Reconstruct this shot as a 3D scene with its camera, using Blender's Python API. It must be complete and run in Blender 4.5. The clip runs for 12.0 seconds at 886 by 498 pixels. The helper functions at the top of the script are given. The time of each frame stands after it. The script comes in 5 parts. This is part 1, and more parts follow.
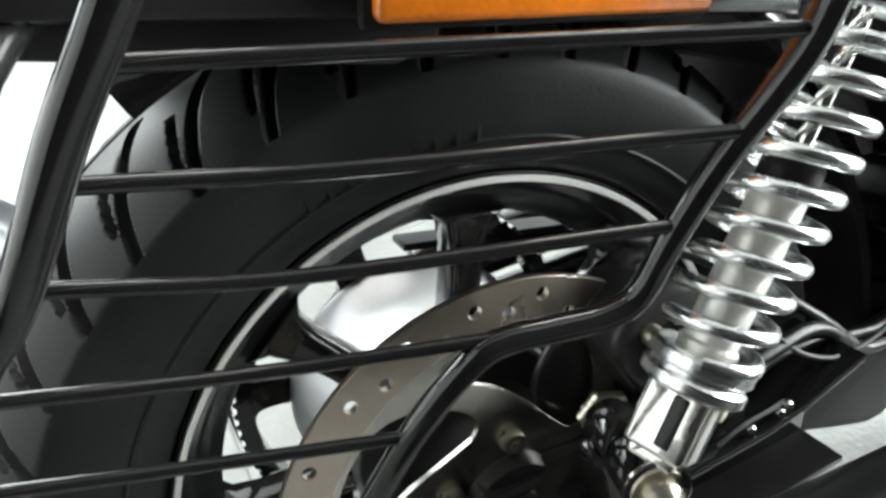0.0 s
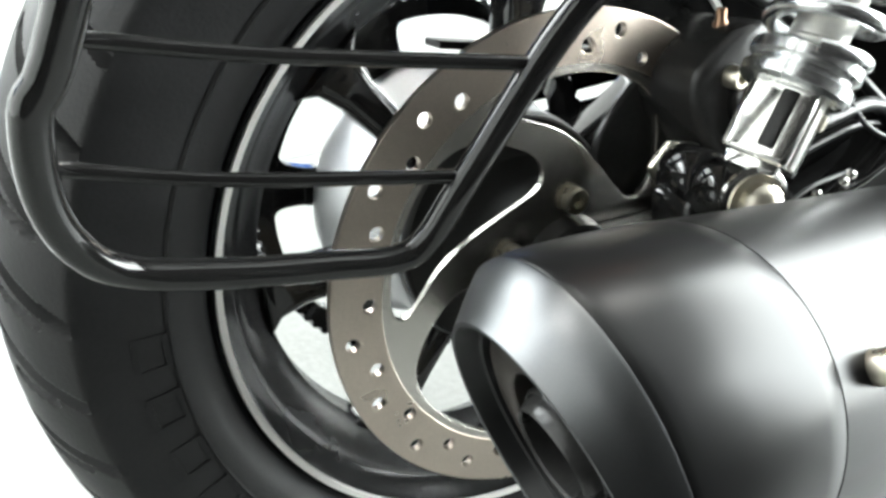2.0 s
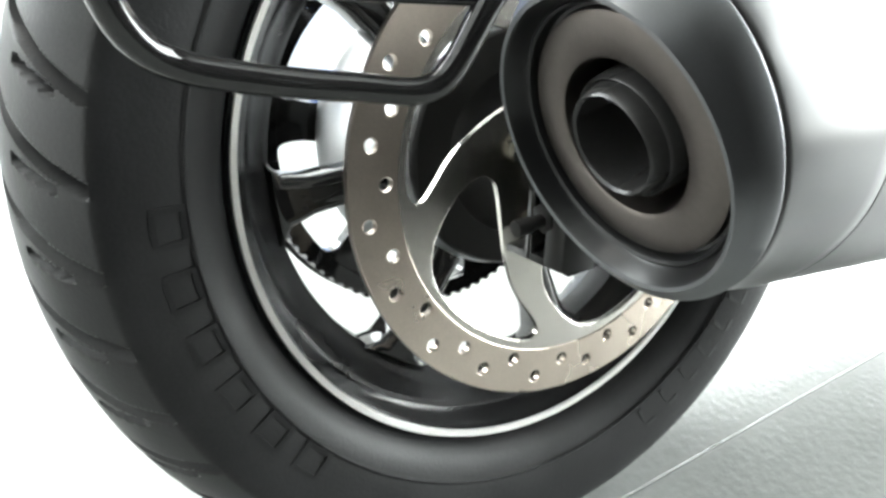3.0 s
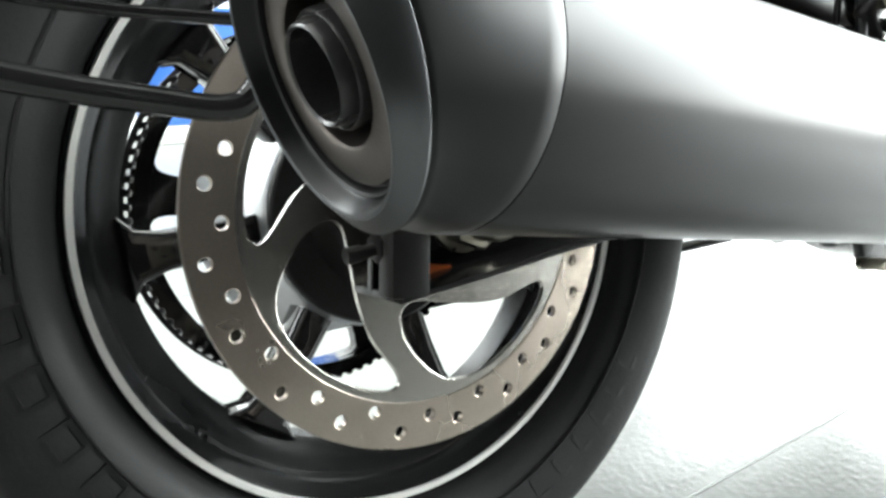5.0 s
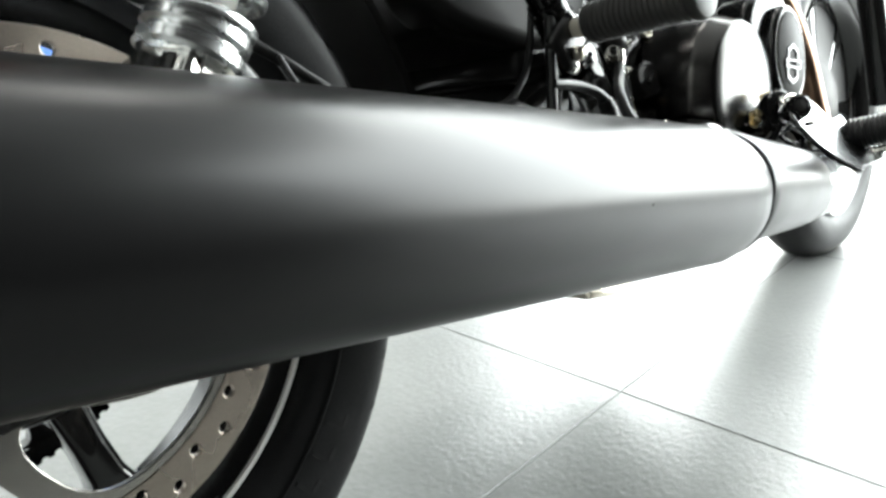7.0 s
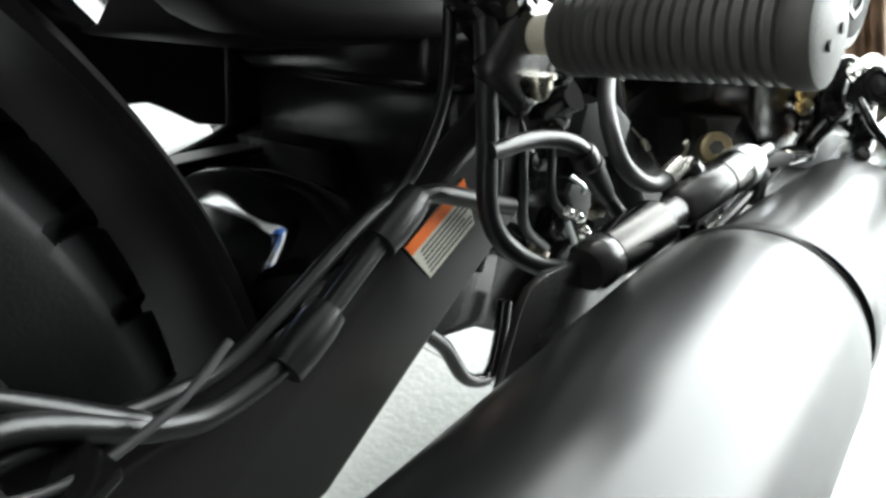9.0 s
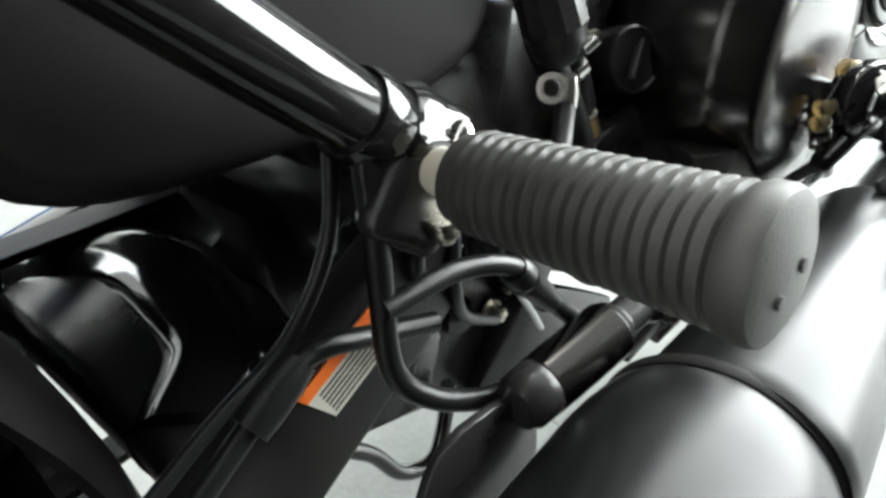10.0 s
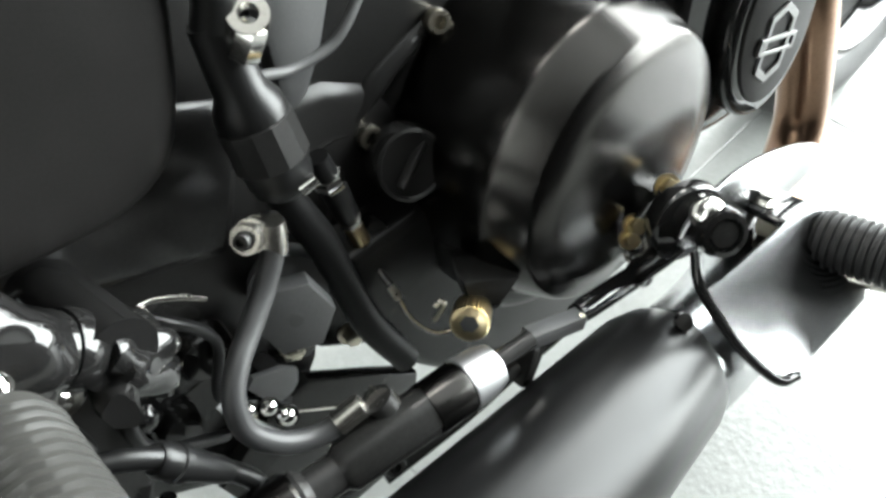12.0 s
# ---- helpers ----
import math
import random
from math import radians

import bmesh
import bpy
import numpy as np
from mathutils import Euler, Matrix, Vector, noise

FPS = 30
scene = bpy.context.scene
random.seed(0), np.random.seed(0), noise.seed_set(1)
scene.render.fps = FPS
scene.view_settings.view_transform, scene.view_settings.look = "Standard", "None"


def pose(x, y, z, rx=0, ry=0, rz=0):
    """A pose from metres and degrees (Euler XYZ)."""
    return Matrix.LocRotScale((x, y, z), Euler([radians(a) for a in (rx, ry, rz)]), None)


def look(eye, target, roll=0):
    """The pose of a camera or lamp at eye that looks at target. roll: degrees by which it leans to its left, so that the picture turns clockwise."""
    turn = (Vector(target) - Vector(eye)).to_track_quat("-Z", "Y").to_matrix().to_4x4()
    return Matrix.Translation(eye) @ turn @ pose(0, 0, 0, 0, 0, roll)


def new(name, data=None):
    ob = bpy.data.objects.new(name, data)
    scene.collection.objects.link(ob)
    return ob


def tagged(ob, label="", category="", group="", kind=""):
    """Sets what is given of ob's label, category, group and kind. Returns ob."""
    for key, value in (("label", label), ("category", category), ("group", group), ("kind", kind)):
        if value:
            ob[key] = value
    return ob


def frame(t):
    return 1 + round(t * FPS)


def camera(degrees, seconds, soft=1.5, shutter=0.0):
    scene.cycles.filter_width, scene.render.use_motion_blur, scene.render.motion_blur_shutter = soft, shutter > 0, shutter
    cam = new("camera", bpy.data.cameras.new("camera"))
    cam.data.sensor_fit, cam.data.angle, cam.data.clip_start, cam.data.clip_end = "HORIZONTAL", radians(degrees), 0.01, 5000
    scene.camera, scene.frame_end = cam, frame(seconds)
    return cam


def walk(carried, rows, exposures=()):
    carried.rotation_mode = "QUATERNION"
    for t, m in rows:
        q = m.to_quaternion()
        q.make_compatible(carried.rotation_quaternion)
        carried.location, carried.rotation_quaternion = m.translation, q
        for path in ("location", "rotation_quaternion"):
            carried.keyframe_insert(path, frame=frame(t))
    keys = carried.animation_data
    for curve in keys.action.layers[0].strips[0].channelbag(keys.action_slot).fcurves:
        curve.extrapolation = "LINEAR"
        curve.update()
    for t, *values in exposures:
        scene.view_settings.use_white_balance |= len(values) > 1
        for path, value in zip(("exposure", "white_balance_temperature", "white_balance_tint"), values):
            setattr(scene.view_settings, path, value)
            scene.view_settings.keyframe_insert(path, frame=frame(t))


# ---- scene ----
cam = camera(60.95, 12.0, soft=3.0)
PATH = [
    (0.0, (-0.1980, -0.4318, 0.6190), (-0.0088, -0.0073, 0.4346), -0.06),
    (0.5, (-0.2180, -0.4368, 0.5866), (-0.0223, -0.0173, 0.3975), 1.10),
    (1.0, (-0.2278, -0.4376, 0.5539), (-0.0351, -0.0210, 0.3558), 1.43),
    (1.5, (-0.2469, -0.4354, 0.5151), (-0.0439, -0.0223, 0.3198), 2.43),
    (2.0, (-0.2752, -0.4261, 0.4659), (-0.0450, -0.0210, 0.2844), 4.25),
    (2.5, (-0.3027, -0.4282, 0.4050), (-0.0503, -0.0247, 0.2518), 3.29),
    (2.7, (-0.3060, -0.4392, 0.3898), (-0.0574, -0.0314, 0.2419), 3.05),
    (4.3, (-0.3072, -0.4504, 0.2855), (-0.0244, -0.0415, 0.2327), 0.90),
    (4.5, (-0.2928, -0.4633, 0.2896), (-0.0135, -0.0510, 0.2450), 1.09),
    (5.0, (-0.2494, -0.5004, 0.3060), (0.0219, -0.0819, 0.2704), 0.81),
    (5.5, (-0.2144, -0.5212, 0.3285), (0.0736, -0.1144, 0.2893), 0.74),
    (6.0, (-0.1840, -0.5368, 0.3373), (0.1239, -0.1446, 0.3005), -0.38),
    (6.5, (-0.1638, -0.5357, 0.3408), (0.1736, -0.1684, 0.3055), -1.64),
    (7.0, (-0.1361, -0.5298, 0.3563), (0.2207, -0.1828, 0.3086), -2.60),
    (7.2, (-0.1213, -0.5114, 0.3665), (0.2460, -0.1768, 0.3108), -2.91),
    (8.8, (0.1207, -0.3628, 0.4942), (0.4752, -0.0495, 0.3314), -1.93),
    (9.0, (0.1402, -0.3425, 0.5127), (0.4936, -0.0395, 0.3301), -1.48),
    (9.5, (0.1883, -0.3194, 0.5566), (0.5252, -0.0299, 0.3271), -1.54),
    (10.0, (0.2583, -0.3195, 0.5895), (0.5635, -0.0201, 0.3303), -3.59),
    (10.5, (0.3104, -0.3181, 0.6008), (0.6034, -0.0323, 0.3136), -2.57),
    (11.0, (0.3539, -0.3345, 0.6144), (0.6387, -0.0547, 0.3133), -0.69),
    (11.5, (0.3924, -0.3479, 0.6341), (0.6693, -0.0645, 0.3291), 0.90),
    (12.0, (0.4179, -0.3473, 0.6586), (0.6981, -0.0748, 0.3468), 2.70),
]
# the motorcycle leans on its side stand: its own axes are tilted against the floor
UP = Vector((-0.12, -0.20, 1.0)).normalized()
FWD = (Vector((1, 0, 0)) - UP * UP.x).normalized()
LEAN = Matrix((FWD, UP.cross(FWD), UP)).to_4x4() @ Matrix.Translation((0, 0, 0.0101))
walk(cam, [(t, LEAN @ look(eye, target, roll)) for t, eye, target, roll in PATH],
     exposures=[(0.0, 0.25), (1.0, 0.15), (1.5, 0.2), (2.0, 0.7), (2.5, 1.05), (4.5, 0.82), (5.5, 0.37), (7.0, -0.02), (9.0, 0.42), (9.5, 0.55), (10.0, 0.5), (10.5, 0.28), (11.0, 0.34), (12.0, 0.58)])

# ---- world and light ----
world = bpy.data.worlds.new("sky")
scene.world = world
world.use_nodes = True
wn = world.node_tree
sky = wn.nodes.new("ShaderNodeTexSky")
sky.sky_type = "NISHITA"
sky.sun_disc = False
sky.sun_elevation = radians(40)
sky.sun_rotation = radians(70)
wn.links.new(sky.outputs[0], wn.nodes["Background"].inputs[0])
wn.nodes["Background"].inputs[1].default_value = 0.10


def area(name, m, sx, sy, power, color=(1, 1, 1)):
    d = bpy.data.lights.new(name, "AREA")
    d.shape, d.size, d.size_y, d.energy, d.color = "RECTANGLE", sx, sy, power, color
    ob = new(name, d)
    ob.matrix_world = m
    return ob


sun = bpy.data.lights.new("sun", "SUN")
sun.energy, sun.angle, sun.color = 1.0, radians(12), (1.0, 0.95, 0.88)
new("sun", sun).matrix_world = look((8, -3, 7), (2.5, -2.0, 0))

# daylight through the shop's glass front
area("daylight_front", look((3.95, -0.2, 1.86), (0, -0.2, 1.75)), 6.0, 3.25, 960, (0.94, 1.0, 0.985))
# added fill from the unseen left, brightens the muffler's end cap
area("fill_left", look((-1.5, 3.52, 2.4), (-1.5, 0, 2.2)), 2.8, 2.7, 230, (0.94, 1.0, 0.985))
# added fill from the unseen rear, lifts tyre tread and cap bevel
area("fill_back", look((-2.92, 2.6, 2.2), (0, 0.9, 1.2)), 1.5, 2.3, 70, (0.95, 1.0, 0.99))
# panel lamps on the showroom ceiling
LAMPS = ((-1.9, 1.9, 1.20, 0.60), (0.3, 1.9, 1.20, 0.60), (2.6, 1.6, 1.20, 0.60))


# ---- materials ----
def mat(name, base, rough=0.5, metal=0.0, vary=0.15, scale=30.0, bump=0.1, fine=400.0, coat=0.0, spec=0.5, wear=0.1):
    """Procedural surface: two scales of tone, gloss variation and fine relief."""
    m = bpy.data.materials.new(name)
    m.use_nodes = True
    nt = m.node_tree
    n, l = nt.nodes, nt.links
    b = n["Principled BSDF"]
    tc = n.new("ShaderNodeTexCoord")
    big = n.new("ShaderNodeTexNoise")
    big.inputs["Scale"].default_value, big.inputs["Detail"].default_value = scale, 5.0
    small = n.new("ShaderNodeTexNoise")
    small.inputs["Scale"].default_value, small.inputs["Detail"].default_value = fine, 3.0
    for t in (big, small):
        l.new(tc.outputs["Object"], t.inputs["Vector"])
    mix = n.new("ShaderNodeMix")
    mix.data_type = "FLOAT"
    mix.inputs[0].default_value = 0.35
    l.new(big.outputs[0], mix.inputs[2])
    l.new(small.outputs[0], mix.inputs[3])
    ramp = n.new("ShaderNodeValToRGB")
    c = base[:3]
    ramp.color_ramp.elements[0].position, ramp.color_ramp.elements[1].position = 0.3, 0.7
    ramp.color_ramp.elements[0].color = (*[v * (1 - vary) for v in c], 1)
    ramp.color_ramp.elements[1].color = (*[min(1, v * (1 + vary)) for v in c], 1)
    l.new(mix.outputs[0], ramp.inputs[0])
    l.new(ramp.outputs[0], b.inputs["Base Color"])
    rr = n.new("ShaderNodeMapRange")
    rr.inputs[1].default_value, rr.inputs[2].default_value = 0.25, 0.75
    rr.inputs[3].default_value, rr.inputs[4].default_value = max(0.02, rough * (1 - wear)), min(1, rough * (1 + wear))
    l.new(big.outputs[0], rr.inputs[0])
    l.new(rr.outputs[0], b.inputs["Roughness"])
    b.inputs["Metallic"].default_value = metal
    b.inputs["Specular IOR Level"].default_value = spec
    b.inputs["Coat Weight"].default_value = coat
    b.inputs["Coat Roughness"].default_value = 0.08
    if bump > 0:
        bp = n.new("ShaderNodeBump")
        bp.inputs["Strength"].default_value, bp.inputs["Distance"].default_value = bump, 0.001
        l.new(small.outputs[0], bp.inputs["Height"])
        l.new(bp.outputs[0], b.inputs["Normal"])
    return m


RUBBER = mat("tyre_rubber", (0.0145, 0.0145, 0.015), 0.46, 0, 0.35, 25, 0.2, 500, spec=0.25)
BLACK = mat("gloss_black_paint", (0.012, 0.0117, 0.0116), 0.09, 0, 0.3, 12, 0.02, 300, coat=0.3, spec=0.4)
SATIN = mat("satin_black_metal", (0.022, 0.0216, 0.0212), 0.24, 0, 0.3, 18, 0.06, 500, spec=0.35)
PLASTIC = mat("black_plastic", (0.017, 0.0162, 0.0157), 0.46, 0, 0.25, 20, 0.04, 700, spec=0.13)
RIMB = mat("rim_black", (0.012, 0.012, 0.0125), 0.26, 0, 0.3, 14, 0.04, 500, spec=0.6)
CRINKLE = mat("dark_engine_paint", (0.018, 0.0176, 0.0172), 0.26, 0.0, 0.25, 15, 0.05, 900, spec=0.26)
CHROME = mat("chrome", (0.78, 0.77, 0.74), 0.12, 1, 0.06, 30, 0.03, 300)
SPRING = mat("satin_chrome_spring", (0.80, 0.81, 0.81), 0.26, 1, 0.06, 40, 0.04, 300)
SHOCKB = mat("pale_shock_body", (0.78, 0.77, 0.73), 0.42, 0.7, 0.12, 50, 0.08, 400)
BRASS = mat("brass_plate", (0.62, 0.51, 0.31), 0.30, 1, 0.12, 60, 0.05, 500)
ZINC = mat("zinc_plate", (0.60, 0.56, 0.47), 0.28, 1, 0.12, 60, 0.05, 500)
STEEL = mat("brushed_steel", (0.66, 0.635, 0.59), 0.26, 1, 0.12, 8, 0.12, 900)
ROTOR = mat("rotor_steel", (0.62, 0.54, 0.465), 0.28, 1, 0.16, 10, 0.12, 900)
ALLOY = mat("cast_alloy", (0.62, 0.63, 0.64), 0.42, 1, 0.08, 14, 0.08, 500)
STRIPE = mat("machined_lip", (0.78, 0.77, 0.74), 0.40, 0.1, 0.08, 30, 0.05, 600)
MUFFLER = mat("muffler_ceramic_coat", (0.0065, 0.0065, 0.0067), 0.30, 0.0, 0.12, 10, 0.012, 1500, spec=0.26)
BEVEL = mat("satin_bevel_metal", (0.13, 0.133, 0.137), 0.36, 1.0, 0.08, 10, 0.02, 1200)
COVER = mat("dark_cover_metal", (0.055, 0.053, 0.051), 0.23, 1.0, 0.08, 10, 0.03, 900)
GREYRUB = mat("grey_peg_rubber", (0.044, 0.043, 0.040), 0.52, 0, 0.2, 40, 0.15, 900)
HOSE = mat("hose_rubber", (0.009, 0.009, 0.0092), 0.33, 0, 0.25, 40, 0.15, 900, spec=0.4)
CAPGREY = mat("grey_plastic_cap", (0.072, 0.072, 0.073), 0.5, 0, 0.15, 40, 0.1, 700)
SWING = mat("swingarm_paint", (0.016, 0.0156, 0.0152), 0.36, 0, 0.25, 20, 0.05, 600, spec=0.15)
MATTHOSE = mat("matt_black_hose", (0.006, 0.006, 0.006), 0.45, 0, 0.25, 40, 0.15, 900, spec=0.12)
GREYHOSE = mat("grey_rubber_hose", (0.040, 0.040, 0.041), 0.40, 0, 0.2, 40, 0.12, 900, spec=0.45)
COPPER = mat("heat_tinted_pipe", (0.24, 0.15, 0.10), 0.3, 1, 0.25, 12, 0.05, 500)
ORANGE = mat("orange_lens", (0.80, 0.20, 0.01), 0.18, 0, 0.2, 60, 0.3, 350, coat=0.5)
ORANGEP = mat("orange_print", (0.85, 0.17, 0.02), 0.45, 0, 0.08, 60, 0.02, 300)
CREAM = mat("label_paper", (0.62, 0.60, 0.52), 0.5, 0, 0.06, 60, 0.02, 300)
INK = mat("label_ink", (0.06, 0.06, 0.06), 0.6, 0, 0.1, 60, 0.0, 300)
EMBLEM = mat("emblem_metal", (0.20, 0.20, 0.20), 0.38, 1, 0.05, 60, 0.02, 300)
WALLP = mat("white_wall_paint", (0.80, 0.80, 0.79), 0.6, 0, 0.04, 2, 0.1, 90)
CEILG = mat("grey_ceiling_paint", (0.32, 0.32, 0.316), 0.7, 0, 0.05, 2, 0.1, 90)
DARKW = mat("dark_grey_wall", (0.030, 0.029, 0.028), 0.9, 0, 0.1, 2, 0.1, 90, spec=0.1)
GUARDP = mat("guard_plate_metal", (0.32, 0.325, 0.33), 0.25, 1, 0.08, 20, 0.04, 500)
BAFFLE = mat("sooty_baffle_metal", (0.10, 0.088, 0.080), 0.40, 1, 0.15, 30, 0.1, 500)
SIGNALG = mat("signal_grey", (0.10, 0.105, 0.115), 0.30, 0.0, 0.1, 40, 0.02, 500, coat=0.4)
COLLAR = mat("cream_zinc", (0.62, 0.58, 0.48), 0.35, 0, 0.08, 60, 0.04, 500)
# black of the added wall that blocks light
BLACKW = mat("black_light_block", (0.010, 0.0095, 0.0095), 0.95, 0, 0.1, 2, 0.1, 90, spec=0.05)
BLUE = mat("blue_panel", (0.03, 0.12, 0.42), 0.4, 0, 0.08, 3, 0.05, 90)
FRAMEM = mat("window_frame_metal", (0.35, 0.35, 0.36), 0.4, 0.8, 0.06, 10, 0.05, 300)
GROUT = mat("joint_grey", (0.17, 0.172, 0.168), 0.8, 0, 0.1, 20, 0.1, 300)
TILE = mat("stone_tile", (0.195, 0.20, 0.193), 0.30, 0, 0.16, 6, 0.7, 130, wear=0.1)


GLOW = mat("lamp_diffuser", (0.8, 0.8, 0.8), 0.5)
GLOW.node_tree.nodes["Principled BSDF"].inputs["Emission Color"].default_value = (1.0, 0.97, 0.92, 1)
GLOW.node_tree.nodes["Principled BSDF"].inputs["Emission Strength"].default_value = 14.0


# ---- mesh tools ----
def part(name, data, material, parent=None, label="", smooth=True):
    """Links (verts, faces) or a bmesh as one mesh object."""
    me = bpy.data.meshes.new(name)
    if isinstance(data, tuple):
        me.from_pydata([tuple(v) for v in data[0]], [], data[1])
    else:
        data.to_mesh(me)
        data.free()
    me.materials.append(material)
    me.polygons.foreach_set("use_smooth", [smooth] * len(me.polygons))
    if smooth:
        me.set_sharp_from_angle(angle=radians(38))
    ob = new(name, me)
    if parent:
        ob.parent = parent
    if label:
        tagged(ob, label)
    return ob


def basis(axis):
    a = Vector(axis).normalized()
    u = a.cross(Vector((0, 0, 1)))
    u = u.normalized() if u.length > 1e-4 else Vector((1, 0, 0))
    return a, u, u.cross(a)


def lathe(prof, origin, axis, segs=48, loop=False):
    """Turns (along, radius) points about an axis."""
    a, u, w = basis(axis)
    o = Vector(origin)
    vs, fs = [], []
    for s, r in prof:
        for i in range(segs):
            t = 2 * math.pi * i / segs
            vs.append(o + a * s + (u * math.cos(t) + w * math.sin(t)) * r)
    k = len(prof)
    for j in range(k if loop else k - 1):
        for i in range(segs):
            i2, j2 = (i + 1) % segs, (j + 1) % k
            fs.append((j * segs + i, j * segs + i2, j2 * segs + i2, j2 * segs + i))
    if not loop:
        if prof[0][1] > 1e-5:
            fs.append(tuple(range(segs - 1, -1, -1)))
        if prof[-1][1] > 1e-5:
            fs.append(tuple((k - 1) * segs + i for i in range(segs)))
    return vs, fs


def spline(pts, n=8, closed=False):
    """A smooth line through points."""
    p = [Vector(q) for q in pts]
    m = len(p)
    out = []
    for i in range(m if closed else m - 1):
        p1, p2 = p[i], p[(i + 1) % m]
        p0 = p[(i - 1) % m] if closed or i > 0 else p1 * 2 - p2
        p3 = p[(i + 2) % m] if closed or i + 2 < m else p2 * 2 - p1
        for k in range(n):
            t = k / n
            out.append(0.5 * ((2 * p1) + (p2 - p0) * t + (2 * p0 - 5 * p1 + 4 * p2 - p3) * t * t + (3 * p1 - p0 - 3 * p2 + p3) * t ** 3))
    if not closed:
        out.append(p[-1])
    return out


def tube(pts, r, segs=12, n=8, closed=False, smooth=True):
    """A round tube swept along a line; r is a radius or one per point of the line."""
    c = spline(pts, n, closed) if smooth else [Vector(q) for q in pts]
    m = len(c)
    rad = r if isinstance(r, (list, tuple)) else [r] * m
    if len(rad) != m:
        rad = [rad[min(len(rad) - 1, int(i / (m - 1) * (len(rad) - 1)))] for i in range(m)]
    vs, fs = [], []
    side = None
    for i in range(m):
        d = (c[(i + 1) % m] - c[i - 1] if closed or 0 < i < m - 1 else (c[1] - c[0] if i == 0 else c[-1] - c[-2])).normalized()
        if side is None:
            side = basis(d)[1]
        side = (side - d * side.dot(d)).normalized()
        w = d.cross(side)
        for k in range(segs):
            t = 2 * math.pi * k / segs
            vs.append(c[i] + (side * math.cos(t) + w * math.sin(t)) * rad[i])
    for i in range(m if closed else m - 1):
        for k in range(segs):
            k2, i2 = (k + 1) % segs, (i + 1) % m
            fs.append((i * segs + k, i * segs + k2, i2 * segs + k2, i2 * segs + k))
    if not closed:
        fs.append(tuple(range(segs - 1, -1, -1)))
        fs.append(tuple((m - 1) * segs + k for k in range(segs)))
    return vs, fs


def join(*parts):
    vs, fs = [], []
    for v, f in parts:
        o = len(vs)
        vs += list(v)
        fs += [tuple(i + o for i in q) for q in f]
    return vs, fs


def box(center, size, rot=None, bevel=0.003, segs=2):
    """A bevelled block; rot is a 3x3 turn."""
    bm = bmesh.new()
    bmesh.ops.create_cube(bm, size=1)
    for v in bm.verts:
        v.co = Vector((v.co.x * size[0], v.co.y * size[1], v.co.z * size[2]))
    if bevel:
        bmesh.ops.bevel(bm, geom=list(bm.edges), offset=bevel, segments=segs, affect="EDGES", profile=0.5)
    m = (rot or Matrix.Identity(3)).to_4x4()
    m.translation = Vector(center)
    bmesh.ops.transform(bm, matrix=m, verts=bm.verts)
    return bm


def prism(outline, thick, m, bevel=0.0015, segs=2):
    """A plate: an outline in the local xy plane, thick along local z, set by the matrix m."""
    bm = bmesh.new()
    n = len(outline)
    lo = [bm.verts.new((x, y, -thick / 2)) for x, y in outline]
    hi = [bm.verts.new((x, y, thick / 2)) for x, y in outline]
    bm.faces.new(list(reversed(lo)))
    bm.faces.new(hi)
    for i in range(n):
        bm.faces.new((lo[i], lo[(i + 1) % n], hi[(i + 1) % n], hi[i]))
    bmesh.ops.recalc_face_normals(bm, faces=bm.faces)
    if bevel:
        rim = [e for e in bm.edges if abs(e.verts[0].co.z - e.verts[1].co.z) < 1e-7]
        bmesh.ops.bevel(bm, geom=rim, offset=bevel, segments=segs, affect="EDGES", profile=0.5)
    bmesh.ops.transform(bm, matrix=m, verts=bm.verts)
    return bm


def plate(loops, thick, m, bevel=0.0006):
    """A flat plate with holes: the first loop is the edge, the others are cut out. Local xy, thick along z."""
    cu = bpy.data.curves.new("plate", "CURVE")
    cu.dimensions, cu.fill_mode, cu.extrude, cu.bevel_depth, cu.bevel_resolution = "2D", "BOTH", thick / 2 - bevel, bevel, 1
    cu.offset = -bevel
    for lp in loops:
        sp = cu.splines.new("POLY")
        sp.points.add(len(lp) - 1)
        for p, (x, y) in zip(sp.points, lp):
            p.co = (x, y, 0, 1)
        sp.use_cyclic_u = True
    ob = bpy.data.objects.new("plate", cu)
    scene.collection.objects.link(ob)
    me = bpy.data.meshes.new_from_object(ob.evaluated_get(bpy.context.evaluated_depsgraph_get()))
    bpy.data.objects.remove(ob)
    bpy.data.curves.remove(cu)
    bm = bmesh.new()
    bm.from_mesh(me)
    bpy.data.meshes.remove(me)
    bmesh.ops.remove_doubles(bm, verts=bm.verts, dist=1e-6)
    bmesh.ops.transform(bm, matrix=m, verts=bm.verts)
    return bm


def circle(r, n=48, c=(0, 0)):
    return [(c[0] + r * math.cos(2 * math.pi * i / n), c[1] + r * math.sin(2 * math.pi * i / n)) for i in range(n)]


def chaikin(p, k=2):
    for _ in range(k):
        q = []
        for i in range(len(p)):
            a, b = p[i], p[(i + 1) % len(p)]
            q += [(0.75 * a[0] + 0.25 * b[0], 0.75 * a[1] + 0.25 * b[1]), (0.25 * a[0] + 0.75 * b[0], 0.25 * a[1] + 0.75 * b[1])]
        p = q
    return p


def hexa(r, n=6):
    return [(r * math.cos(math.pi / n + 2 * math.pi * i / n), r * math.sin(math.pi / n + 2 * math.pi * i / n)) for i in range(n)]


